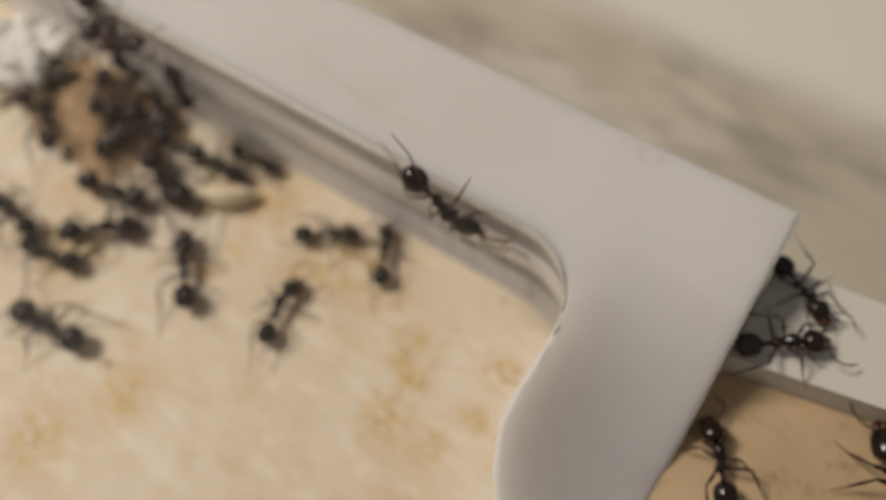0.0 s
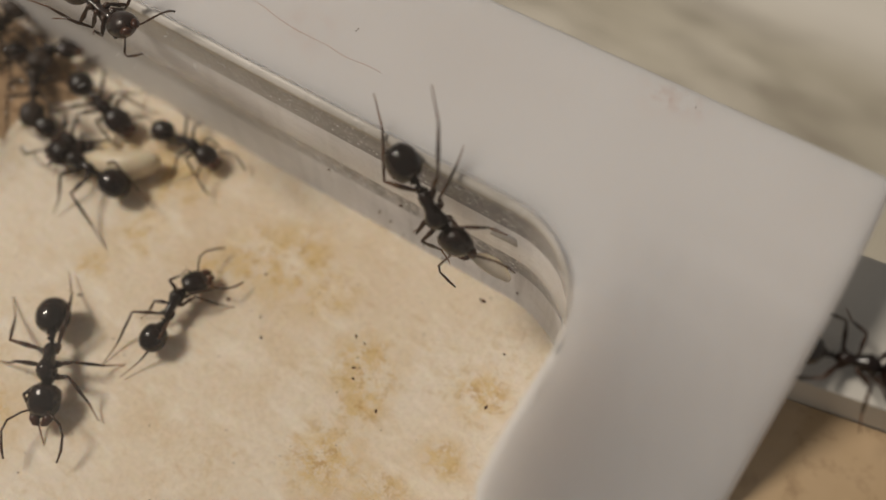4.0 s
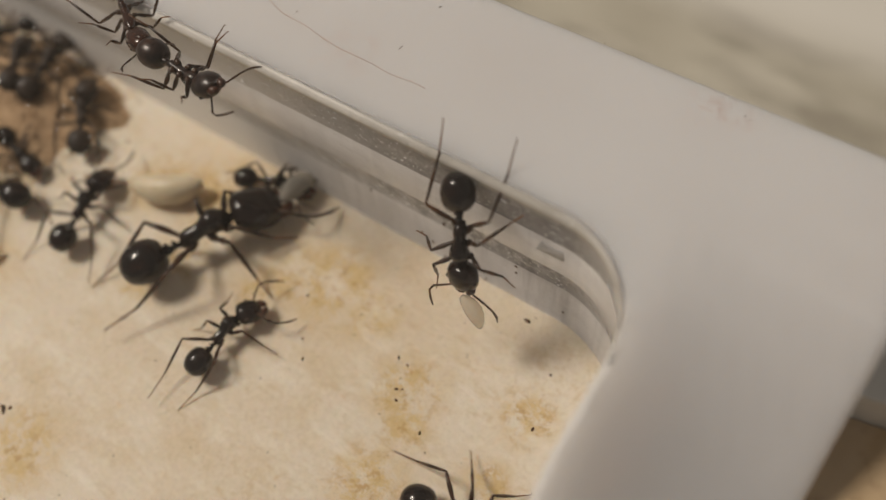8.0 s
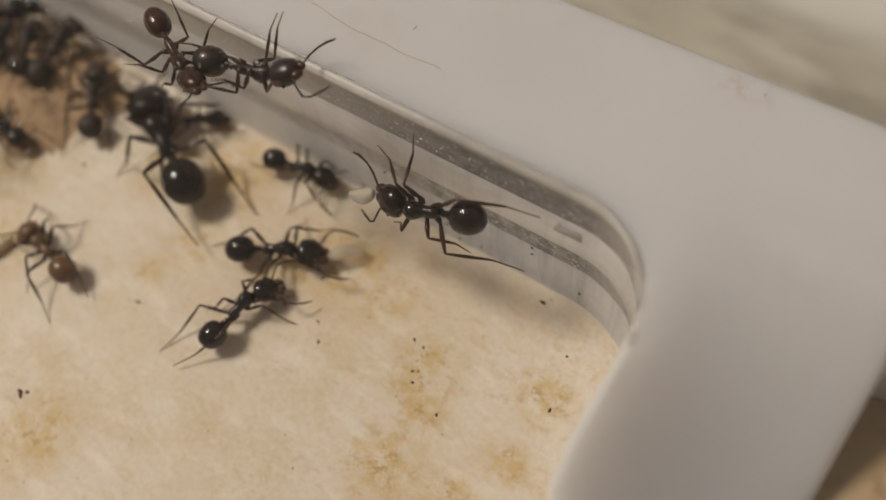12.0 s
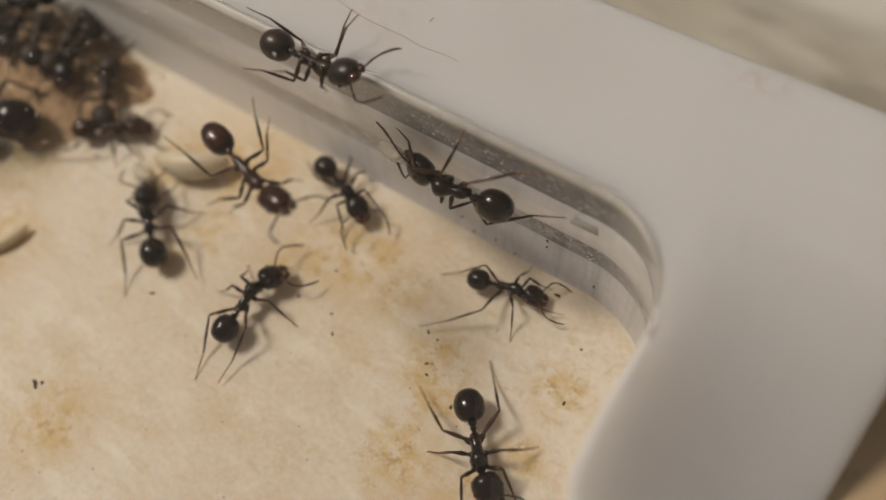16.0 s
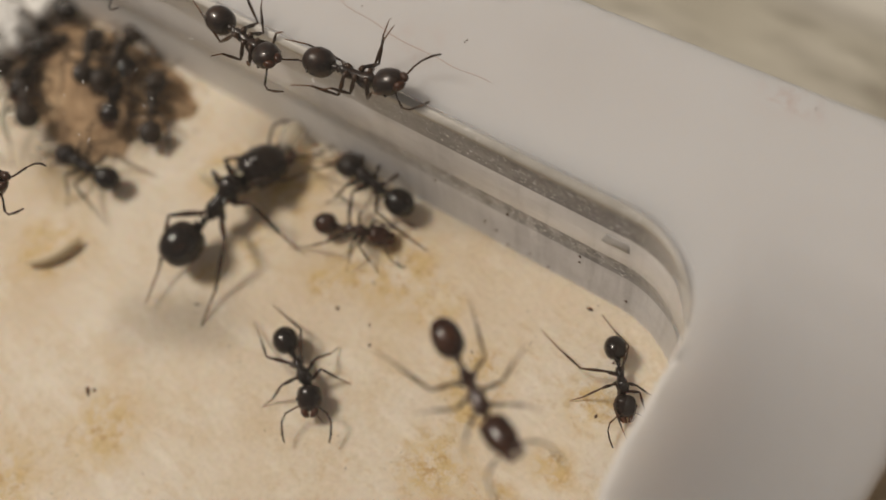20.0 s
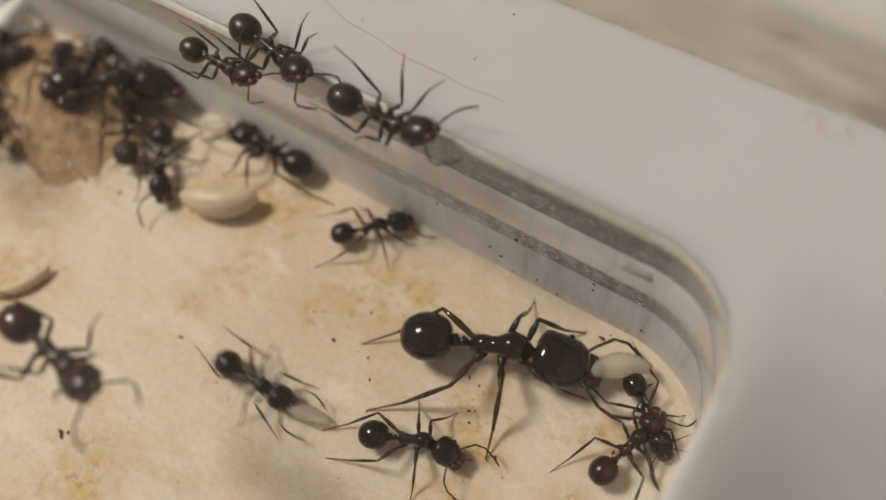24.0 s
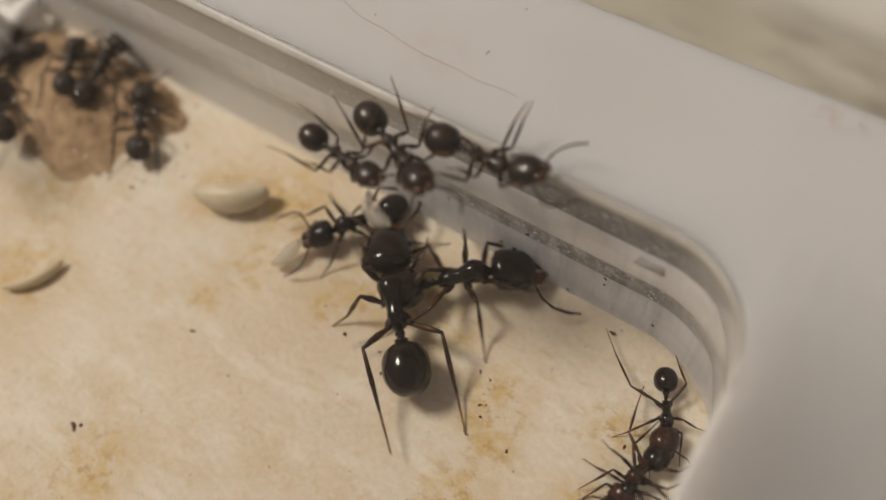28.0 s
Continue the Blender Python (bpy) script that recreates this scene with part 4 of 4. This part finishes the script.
        (26.3, "F", -2.7, -0.9, 10), (26.6, "F", -2.4, -1.0, 14), (27.0, "F", -0.6, -1.6, -36), (27.6, "F", 0.6, -4.6, -86),
        (28.0, "F", 0.3, -6.0, -103),)),
    (7.76, 0.7, 'large', (
        (0.0, "F", -53.6, -22.0, 30), (21.2, "F", -53.6, -22.0, 30), (22.5, "F", -32.3, -7.9, 20), (24.0, "F", -29.9, -1.6, 32),
        (25.0, "F", -21.9, -2.6, 5), (25.3, "F", -17.1, -1.6, 9), (25.6, "F", -11.5, -2.8, -1), (26.0, "F", -9.7, -1.8, 20),
        (26.3, "F", -8.9, -1.3, 22), (27.0, "F", -7.9, -1.6, 1), (27.6, "F", -8.0, -1.5, 9), (28.0, "F", -9.5, -2.1, 43),)),
    (5.23, 0.0, 'hanging', (
        (0.0, "C", -57.5, 6.2, -6), (16.7, "C", -57.5, 6.2, -6), (18.0, "C", -25.1, -0.2, -3), (19.0, "C", -21.6, -0.7, 4),
        (19.7, "C", -19.2, -1.0, -5), (20.0, "C", -19.0, -0.9, -8), (20.5, "C", -18.9, -0.4, 10), (22.5, "C", -17.4, -0.8, 21),
        (23.0, "C", -18.9, -0.0, 4), (24.0, "C", -17.9, -0.1, -10), (25.0, "C", -16.4, -0.9, -16), (26.0, "C", -14.5, -1.2, -17),
        (27.0, "C", -13.1, -1.8, -22), (28.0, "C", -11.5, -2.0, -22),)),
    (4.33, 0.0, 'hanging', (
        (0.0, "C", -56.4, 2.9, -2), (18.7, "C", -56.4, 2.9, -2), (20.0, "C", -27.7, -1.7, 1), (20.5, "C", -26.5, -2.0, -1),
        (22.5, "C", -22.1, -2.5, 2), (23.0, "C", -20.5, -2.1, -4), (24.0, "C", -19.2, -1.6, 1), (25.0, "C", -16.9, -2.4, -3),
        (26.0, "C", -15.9, -2.4, -7), (27.0, "C", -14.8, -2.5, -4), (28.0, "C", -12.9, -3.2, -6),)),
    (4.77, 0.0, 'carrier', (
        (0.0, "F", -56.0, -14.0, 10), (22.6, "F", -56.0, -14.0, 10), (23.4, "F", -33.4, -9.9, 8), (23.5, "F", -29.0, -8.9, -10),
        (23.6, "F", -26.3, -8.8, -26), (23.7, "F", -22.6, -9.4, -16), (23.8, "F", -20.1, -9.5, -10), (24.0, "F", -14.2, -9.9, 0), (24.3, "F", -10.3, -11.6, -17), (24.7, "F", -7.3, -13.1, -21),
        (26.0, "F", 4.4, -22.4, -47), (28.0, "F", 4.4, -22.4, -47),)),
    (5.63, 0.0, 'reddish', (
        (0.0, "C", -46.3, -23.6, 30), (18.7, "C", -46.3, -23.6, 30), (20.0, "C", -24.8, -12.0, 30), (20.5, "C", -24.6, -12.5, 52),
        (22.5, "C", -17.6, -10.9, 51), (23.0, "C", -17.7, -11.4, 24), (24.0, "C", -16.5, -13.3, -5), (25.0, "C", -15.9, -14.3, -2),
        (26.0, "C", -15.9, -16.2, -33), (27.0, "C", -16.3, -16.9, -37), (28.0, "C", -18.7, -27.8, -44),)),
    (5.02, 0.0, 'black', (
        (0.0, "F", -57.0, -19.8, 30), (21.2, "F", -57.0, -19.8, 30), (22.5, "F", -24.8, -2.1, -53), (24.0, "F", -25.3, -3.9, -51),
        (25.0, "F", -23.0, -5.7, -26), (25.3, "F", -20.1, -6.1, 12), (25.6, "F", -16.5, -6.7, -2), (26.0, "F", -12.9, -8.9, -19),
        (26.3, "F", -10.3, -10.3, -16), (26.6, "F", -8.7, -11.2, -17), (27.0, "F", -6.9, -12.6, -24), (28.0, "F", 3.9, -21.8, -43),)),
    (5.70, 0.0, 'carrier', (
        (0.0, "F", -48.2, -33.0, 31), (4.8, "F", -48.2, -33.0, 31), (6.1, "F", -25.9, -18.4, 32), (6.8, "F", -16.6, -13.3, 14),
        (7.0, "F", -14.1, -13.0, 14), (7.2, "F", -10.1, -12.2, 21), (7.6, "F", -4.3, -9.9, 25), (8.0, "F", -0.8, -9.0, 16),
        (8.6, "F", -1.1, -21.3, -19), (28.0, "F", -1.1, -21.3, -19),)),
    (4.50, 0.0, 'black', (
        (0.0, "F", -0.2, -32.9, 133), (2.7, "F", -0.8, -32.6, 131), (4.0, "F", -0.1, -14.7, 119), (5.0, "F", -0.4, -11.6, 118),
        (5.6, "F", -0.2, -9.8, 128), (6.0, "F", -0.7, -9.3, 123), (6.4, "F", -2.3, -10.1, 121), (7.0, "F", -0.4, -11.6, 118),
        (8.0, "F", 1.5, -24.0, 119), (28.0, "F", 1.5, -24.0, 119),)),
    (6.33, 0.0, 'black', (
        (0.0, "F", -25.1, -5.0, -14), (1.0, "F", -25.1, -7.6, -3), (1.5, "F", -23.5, -9.2, 4), (2.0, "F", -21.2, -9.5, 8),
        (2.5, "F", -16.5, -11.7, -3), (4.5, "F", -17.9, -14.1, -69), (5.0, "F", -24.5, -22.0, -88), (6.0, "F", -32.0, -24.3, -93),
        (28.0, "F", -32.0, -24.3, -93),)),
    (4.71, 0.0, 'black', (
        (0.0, "F", -10.6, -1.9, 117), (0.5, "F", -11.1, -3.0, 101), (1.0, "F", -8.9, -3.8, 32), (1.5, "F", -6.1, -4.4, -15),
        (2.0, "F", -4.7, -4.8, -3), (2.5, "F", -3.3, -7.3, -63), (3.2, "F", -0.4, -11.7, -61), (4.0, "F", 1.3, -25.1, -55),
        (28.0, "F", 1.3, -25.1, -55),)),
    (6.00, 0.0, 'black', (
        (0.0, "F", -20.3, -9.0, 134), (0.5, "F", -20.1, -4.6, 111), (1.0, "F", -18.7, -3.6, 88), (1.5, "F", -20.0, -1.9, 131),
        (2.0, "F", -20.6, -1.0, 142), (2.5, "F", -22.4, -1.6, 148), (4.5, "F", -23.3, -6.0, 185), (5.0, "F", -24.6, -6.5, 180),
        (6.0, "F", -24.9, -6.7, 186), (7.0, "F", -27.3, -7.3, 180), (8.0, "F", -29.7, -8.4, 185), (10.0, "F", -42.1, -15.7, 190),
        (28.0, "F", -42.1, -15.7, 190),)),
    (6.30, 0.2, 'black', (
        (0.0, "F", -25.0, -16.3, -172), (0.3, "F", -21.7, -18.7, -131), (0.6, "F", -23.0, -22.4, -126), (1.2, "F", -38.1, -32.3, -138),
        (28.0, "F", -38.1, -32.3, -138),)),
    (5.40, 0.0, 'black', (
        (0.0, "F", -28.5, -12.9, -168), (1.0, "F", -28.7, -14.0, -155), (2.0, "F", -29.3, -13.8, -165), (2.5, "F", -41.1, -11.6, -161),
        (28.0, "F", -41.1, -11.6, -161),)),
    (5.48, 0.2, 'black', (
        (0.0, "F", -23.2, -2.6, 1), (1.0, "F", -23.4, -2.3, 17), (2.0, "F", -24.7, -1.9, 11), (2.5, "F", -23.4, -1.7, -25),
        (4.5, "F", -25.5, -2.3, -10), (5.0, "F", -26.3, -2.5, -11), (6.0, "F", -26.1, -2.1, -12), (7.0, "F", -25.2, -2.0, 31),
        (8.0, "F", -24.2, -6.8, 103), (8.4, "F", -23.8, -9.5, 94), (9.0, "F", -23.7, -13.1, 234), (10.0, "F", -23.8, -14.6, 225),
        (11.0, "F", -33.1, -25.8, 226), (28.0, "F", -33.1, -25.8, 226),)),
    (4.42, 0.0, 'black', (
        (0.0, "F", -21.3, -0.9, 5), (1.0, "F", -21.1, -1.1, 0), (2.0, "F", -21.9, -0.6, -12), (2.5, "F", -21.0, -2.3, -59),
        (4.5, "F", -26.8, -4.4, 12), (6.0, "F", -30.7, -4.4, -23), (7.0, "F", -28.2, -7.1, -7), (8.0, "F", -29.7, -6.3, -13),
        (10.0, "F", -31.0, -6.4, -7), (14.5, "F", -32.2, -7.4, -6), (18.0, "F", -33.5, -9.2, -2), (19.7, "F", -33.5, -9.2, -2),
        (21.0, "F", -55.2, -19.7, 8), (28.0, "F", -55.2, -19.7, 8),)),
    (6.00, 0.1, 'black', (
        (0.0, "F", -27.6, -7.5, 10), (1.0, "F", -24.6, -4.8, 0), (2.0, "F", -25.6, -4.4, 3), (2.5, "F", -26.4, -5.1, -5), (4.5, "F", -38.0, -15.3, 1),
        (28.0, "F", -38.0, -15.3, 1),)),
    (6.00, 0.1, 'black', (
        (0.0, "F", -26.4, -9.8, 37), (1.0, "F", -26.7, -10.0, 40), (2.0, "F", -27.4, -7.3, 13), (2.5, "F", -27.8, -7.7, 13),
        (4.5, "F", -34.7, -21.1, 15), (28.0, "F", -34.7, -21.1, 15),)),
    (4.71, 0.0, 'black', (
        (0.0, "F", -28.8, -1.8, 138), (1.0, "F", -28.6, -2.1, 141), (2.0, "F", -30.4, -0.6, 145), (2.5, "F", -30.2, -1.1, 148),
        (4.5, "F", -29.3, -1.1, -15), (6.0, "F", -33.3, -1.8, -118), (8.0, "F", -36.4, -1.4, -126), (14.5, "F", -36.8, -1.3, -133),
        (20.0, "F", -39.0, -1.8, -133), (22.0, "F", -55.6, -9.0, -140), (28.0, "F", -55.6, -9.0, -140),)),
    (5.00, 0.0, 'black', (
        (0.0, "F", 10.4, -3.4, 125), (0.3, "F", 11.2, -5.0, 128), (1.0, "F", 18.3, -17.9, 131), (28.0, "F", 17.4, -18.0, 130),)),
    (5.08, 0.0, 'black', (
        (0.0, "N", 10.5, 2.5, 37), (1.0, "N", 13.0, 6.1, 8), (2.0, "N", 10.2, 3.6, 51), (2.5, "N", 10.6, 1.7, 38), (4.5, "N", 9.8, 2.2, 10), (5.4, "N", 9.5, 2.1, 4), (7.0, "N", 15.6, 5.1, 30), (28.0, "N", 15.6, 5.1, 35),)),
    (6.5, 0.5, 'black', (
        (0.0, "F", 17.5, -0.3, 131), (0.3, "F", 17.1, 1.0, 132), (0.6, "F", 15.5, 2.2, 11), (1.0, "F", 15.2, 2.5, 29), (1.2, "F", 14.0, 2.1, 9),
        (1.5, "F", 13.1, 0.6, -64), (2.0, "F", 11.7, -2.5, -100), (2.5, "F", 11.6, -3.3, -99), (4.5, "F", 19.0, -12.0, -99), (28.0, "F", 19.0, -12.0, -97),)),
    (4.50, 0.0, 'black', (
        (0.0, "N", 10.2, 5.4, -26), (1.0, "N", 15.8, 6.3, 60), (2.0, "N", 14.4, 6.2, 12), (2.5, "N", 14.6, 6.2, 9), (7.0, "N", 21.0, 6.8, 4), (28.0, "N", 21.0, 6.8, 4),)),
    (5.20, 0.0, 'black', (
        (0.0, "F", -29.3, -2.9, 61), (1.0, "F", -29.5, -2.1, 172), (2.0, "F", -34.6, -1.5, 127), (2.5, "F", -36.6, -2.2, 126),
        (4.5, "F", -39.0, -16.8, 59), (28.0, "F", -39.0, -16.8, 59),)),
    (5.20, 0.0, 'black', (
        (0.0, "F", -30.4, -4.1, -90), (1.0, "F", -31.0, -5.0, -118), (2.0, "F", -32.6, -5.1, -127), (2.5, "F", -31.3, -5.9, -141),
        (4.5, "F", -40.5, -17.4, -141), (28.0, "F", -40.5, -17.4, -141),)),
    (5.20, 0.0, 'black', (
        (0.0, "F", -25.6, -5.4, -22), (1.0, "F", -25.1, -5.0, -11), (2.0, "F", -27.2, -5.1, -7), (2.5, "F", -27.8, -4.9, -6),
        (4.5, "F", -39.6, -16.3, 5), (28.0, "F", -39.6, -16.3, 5),)),
    (5.00, 0.0, 'hanging', (
        (0.0, "C", -27.9, -1.7, 9), (1.0, "C", -26.3, -2.0, 141), (2.0, "C", -26.3, -1.7, -24), (2.5, "C", -24.6, -1.8, -28),
        (4.5, "C", -36.9, -9.0, -12), (28.0, "C", -36.9, -9.0, -12),)),
    (5.00, 0.0, 'black', (
        (0.0, "F", -67.7, -14.0, 15), (6.7, "F", -67.7, -14.0, 15), (8.0, "F", -39.5, -3.7, -85), (9.7, "F", -39.5, -3.7, -85),
        (11.0, "F", -34.9, -2.6, -63), (14.5, "F", -35.5, -2.4, -64), (17.0, "F", -34.8, -2.7, -71), (20.0, "F", -36.3, -4.9, -69),
        (22.0, "F", -49.8, -14.2, -85), (28.0, "F", -49.8, -14.2, -85),)),
    (5.00, 0.0, 'black', (
        (0.0, "F", -65.5, -18.9, 16), (8.7, "F", -65.5, -18.9, 16), (10.0, "F", -36.9, -6.8, 7), (13.2, "F", -36.9, -6.8, 7),
        (14.5, "F", -31.5, -2.4, -78), (17.0, "F", -30.9, -2.3, -75), (20.0, "F", -30.3, -3.5, -64), (20.5, "F", -31.6, -3.6, -67),
        (22.5, "F", -28.3, -3.8, -13), (26.0, "F", -47.4, -14.1, -8), (28.0, "F", -47.4, -14.1, -8),)),
    (4.90, 0.0, 'black', (
        (0.0, "W", -25.8, 5.2, 80), (1.0, "W", -25.4, 4.9, 86), (2.0, "W", -23.3, 7.6, 82), (2.5, "W", -25.0, 3.3, 120), (4.5, "W", -60.0, 4.6, 175),
        (28.0, "W", -60.0, 4.6, 175),)),
    (5.10, 0.0, 'black', (
        (0.0, "W", -31.3, 4.7, -110), (1.0, "W", -29.8, 3.9, -98), (2.0, "W", -28.5, 6.5, -122), (2.5, "W", -30.7, 2.6, -140),
        (4.5, "W", -64.0, 4.0, -178), (28.0, "W", -64.0, 4.0, -178),)),
    (5.20, 0.0, 'hanging', (
        (0.0, "C", -29.9, -1.0, -21), (1.0, "C", -29.3, -1.8, -24), (2.0, "C", -30.2, -2.2, -40), (2.5, "C", -28.1, -3.8, -78),
        (4.5, "C", -58.0, -3.0, -160), (28.0, "C", -58.0, -3.0, -160),)),
    (5.40, 0.0, 'black', (
        (0.0, "F", -32.8, -12.1, 176), (1.0, "F", -34.0, -9.2, 153), (2.0, "F", -33.2, -7.0, 163), (2.5, "F", -32.0, -9.1, 199),
        (4.5, "F", -56.0, -15.0, 200), (28.0, "F", -56.0, -15.0, 200),)),
)

LOOKS = {
    "black": ((M_BLACK, M_LEG), "glossy black worker ant with thin brown legs"),
    "carrier": ((M_BLACK, M_LEG), "glossy black worker ant carrying a pale larva in its jaws"),
    "hanging": ((M_UNDER, M_LEG), "dull black worker ant hanging under the clear lid"),
    "young": ((M_YOUNG, M_LEG), "small pale brown young worker ant"),
    "brown": ((M_BROWN, M_LEG), "dark reddish brown worker ant walking under the clear lid"),
    "reddish": ((M_BROWN, M_LEG), "small reddish brown worker ant"),
    "major": ((M_BLACK, M_LEG), "large black major ant holding a pale larva in its jaws"),
    "large": ((M_BLACK, M_LEG), "large black major ant with a big square head"),
}


def on_support(support, x, y, a, z=0.0):
    turn = pose(0, 0, 0, 0, 0, a)
    if support == "W":
        return Matrix.Translation((x * MM, -0.02 * MM, y * MM)) @ pose(0, 0, 0, 90, 0, 0) @ turn
    if support == "S":
        return Matrix.Translation((x * MM, (-3.8 + y * 0.5) * MM, y * 0.8660 * MM)) @ pose(0, 0, 0, 60, 0, 0) @ turn
    if support == "N":
        return pose(x * MM, y * MM, (NEXT_Z + 2) * MM, 0, 0, a)
    if support == "C":
        return Matrix.Translation((x * MM, y * MM, (H + LID) * MM)) @ turn @ pose(0, 0, 0, 180, 0, 0)
    return pose(x * MM, y * MM, (NEXT_Z if x > XO else max(z, heap_z(x, y) - 0.2)) * MM, 0, 0, a)


def gait(ob, rows, length, rng):
    """Swing the legs, three and three by turns, as far as the body goes."""
    times, phases = [], []
    phase = rng.uniform(0, 6)
    for (t0, s0, x0, y0, a0), (t1, s1, x1, y1, a1) in zip(rows, rows[1:]):
        way = math.hypot(x1 - x0, y1 - y0) + abs(a1 - a0) / 57 * 0.35 * length
        turns = way / (0.55 * length)
        steps = max(1, min(int(turns * 4 + 0.5), int((t1 - t0) / 0.1)))
        for k in range(steps):
            times.append(t0 + (t1 - t0) * k / steps)
            phases.append(phase + min(turns, steps / 3.2) * 6.283 * k / steps)
        phase += min(turns, steps / 3.2) * 6.283
    times.append(rows[-1][0])
    phases.append(phase)
    legs = [c for c in ob.children if c.name.split(".")[0] == "leg"]
    for i, leg in enumerate(legs):
        pair, side = divmod(i, 2)
        shift = 0 if (pair + side) % 2 == 0 else math.pi
        base = leg.matrix_basis.translation.copy()
        side_sign = 1 if leg["rest"] > 0 else -1
        keyed = []
        for t, p in zip(times, phases):
            yaw = leg["rest"] - side_sign * 15 * math.sin(p + shift)
            lift = max(0.0, math.cos(p + shift)) * 9
            keyed.append((t, Matrix.Translation(base) @ pose(0, 0, 0, 0, -lift, yaw)))
        walk(leg, keyed)


RESTING = ((-33.4, -2.4, 127), (-28.5, -2.8, 128), (-35.4, -5.9, 145), (-32.1, -0.4, 100), (-37.2, -3.9, 60), (-39.0, -2.3, 150))      # x, y in mm and heading


def still_ants():
    """Ants that rest on the litter heap and by the cotton."""
    rng = random.Random(21)
    for x, y, a in RESTING:
        ob = ant("ant", rng.uniform(4.8, 5.6), 0, (M_DULL, M_DULL), "black worker ant crowded on the brown litter heap", rng=rng)
        ob["group"] = "ants on the litter heap"
        ob.matrix_world = pose(x * MM, min(y, -1.4) * MM, max(0.0, heap_z(x, min(y, -1.4)) - 0.2) * MM, rng.uniform(-8, 8), rng.uniform(-8, 8), a)


# how some ants stand: the head's turn, then for each leg, front to hind, left and right, its angle from ahead and its reach
STANCES = {
    0: (-30, (62, 0.30), (40, 0.32), (112, 0.34), (70, 0.44), (146, 0.70), (160, 0.64)),
    1: (-8, (70, 0.34), (48, 0.42), (108, 0.40), (82, 0.44), (140, 0.64), (146, 0.66)),
    2: (-4, (66, 0.27), (96, 0.34), (100, 0.28), (84, 0.40), (116, 0.38), (150, 0.52)),
    4: (-7, (35, 0.30), (52, 0.32), (80, 0.30), (70, 0.44), (150, 0.57), (143, 0.57)),
    6: (0, (36, 0.34), (34, 0.46), (72, 0.34), (58, 0.50), (152, 0.66), (127, 0.88)),
    12: (-5, (42, 0.32), (40, 0.34), (84, 0.36), (76, 0.42), (120, 0.46), (146, 0.58)),
}


def motions():
    rng = random.Random(3)
    for number, (length, big, look_name, rows) in enumerate(ANTS):
        mats, label = LOOKS[look_name]
        ob = ant("ant", length, big, mats, label, red_jaws=True, rng=rng, slim=0.76 if look_name == "brown" else 1.0, stance=STANCES.get(number), stride=0.78 if rows[0][1] == "C" else 1.0)
        ob["group"] = "ants of the nest"
        path = [(t, on_support(s, x, y, a)) for t, s, x, y, a in rows]
        walk(ob, path)
        gait(ob, rows, length, rng)
        if look_name in ("carrier", "major"):
            size = 1.5 if look_name == "major" else 1.0
            held = larva(1.8 * size, 0.40 * size, "small translucent larva held in an ant's jaws", M_LARVA_WET)
            grip = pose((0.52 if look_name == "major" else 0.53) * length * MM, 0, 0.05 * length * MM, 0, 15, 18)
            walk(held, [(t, m @ grip) for t, m in path])


still_ants()
motions()
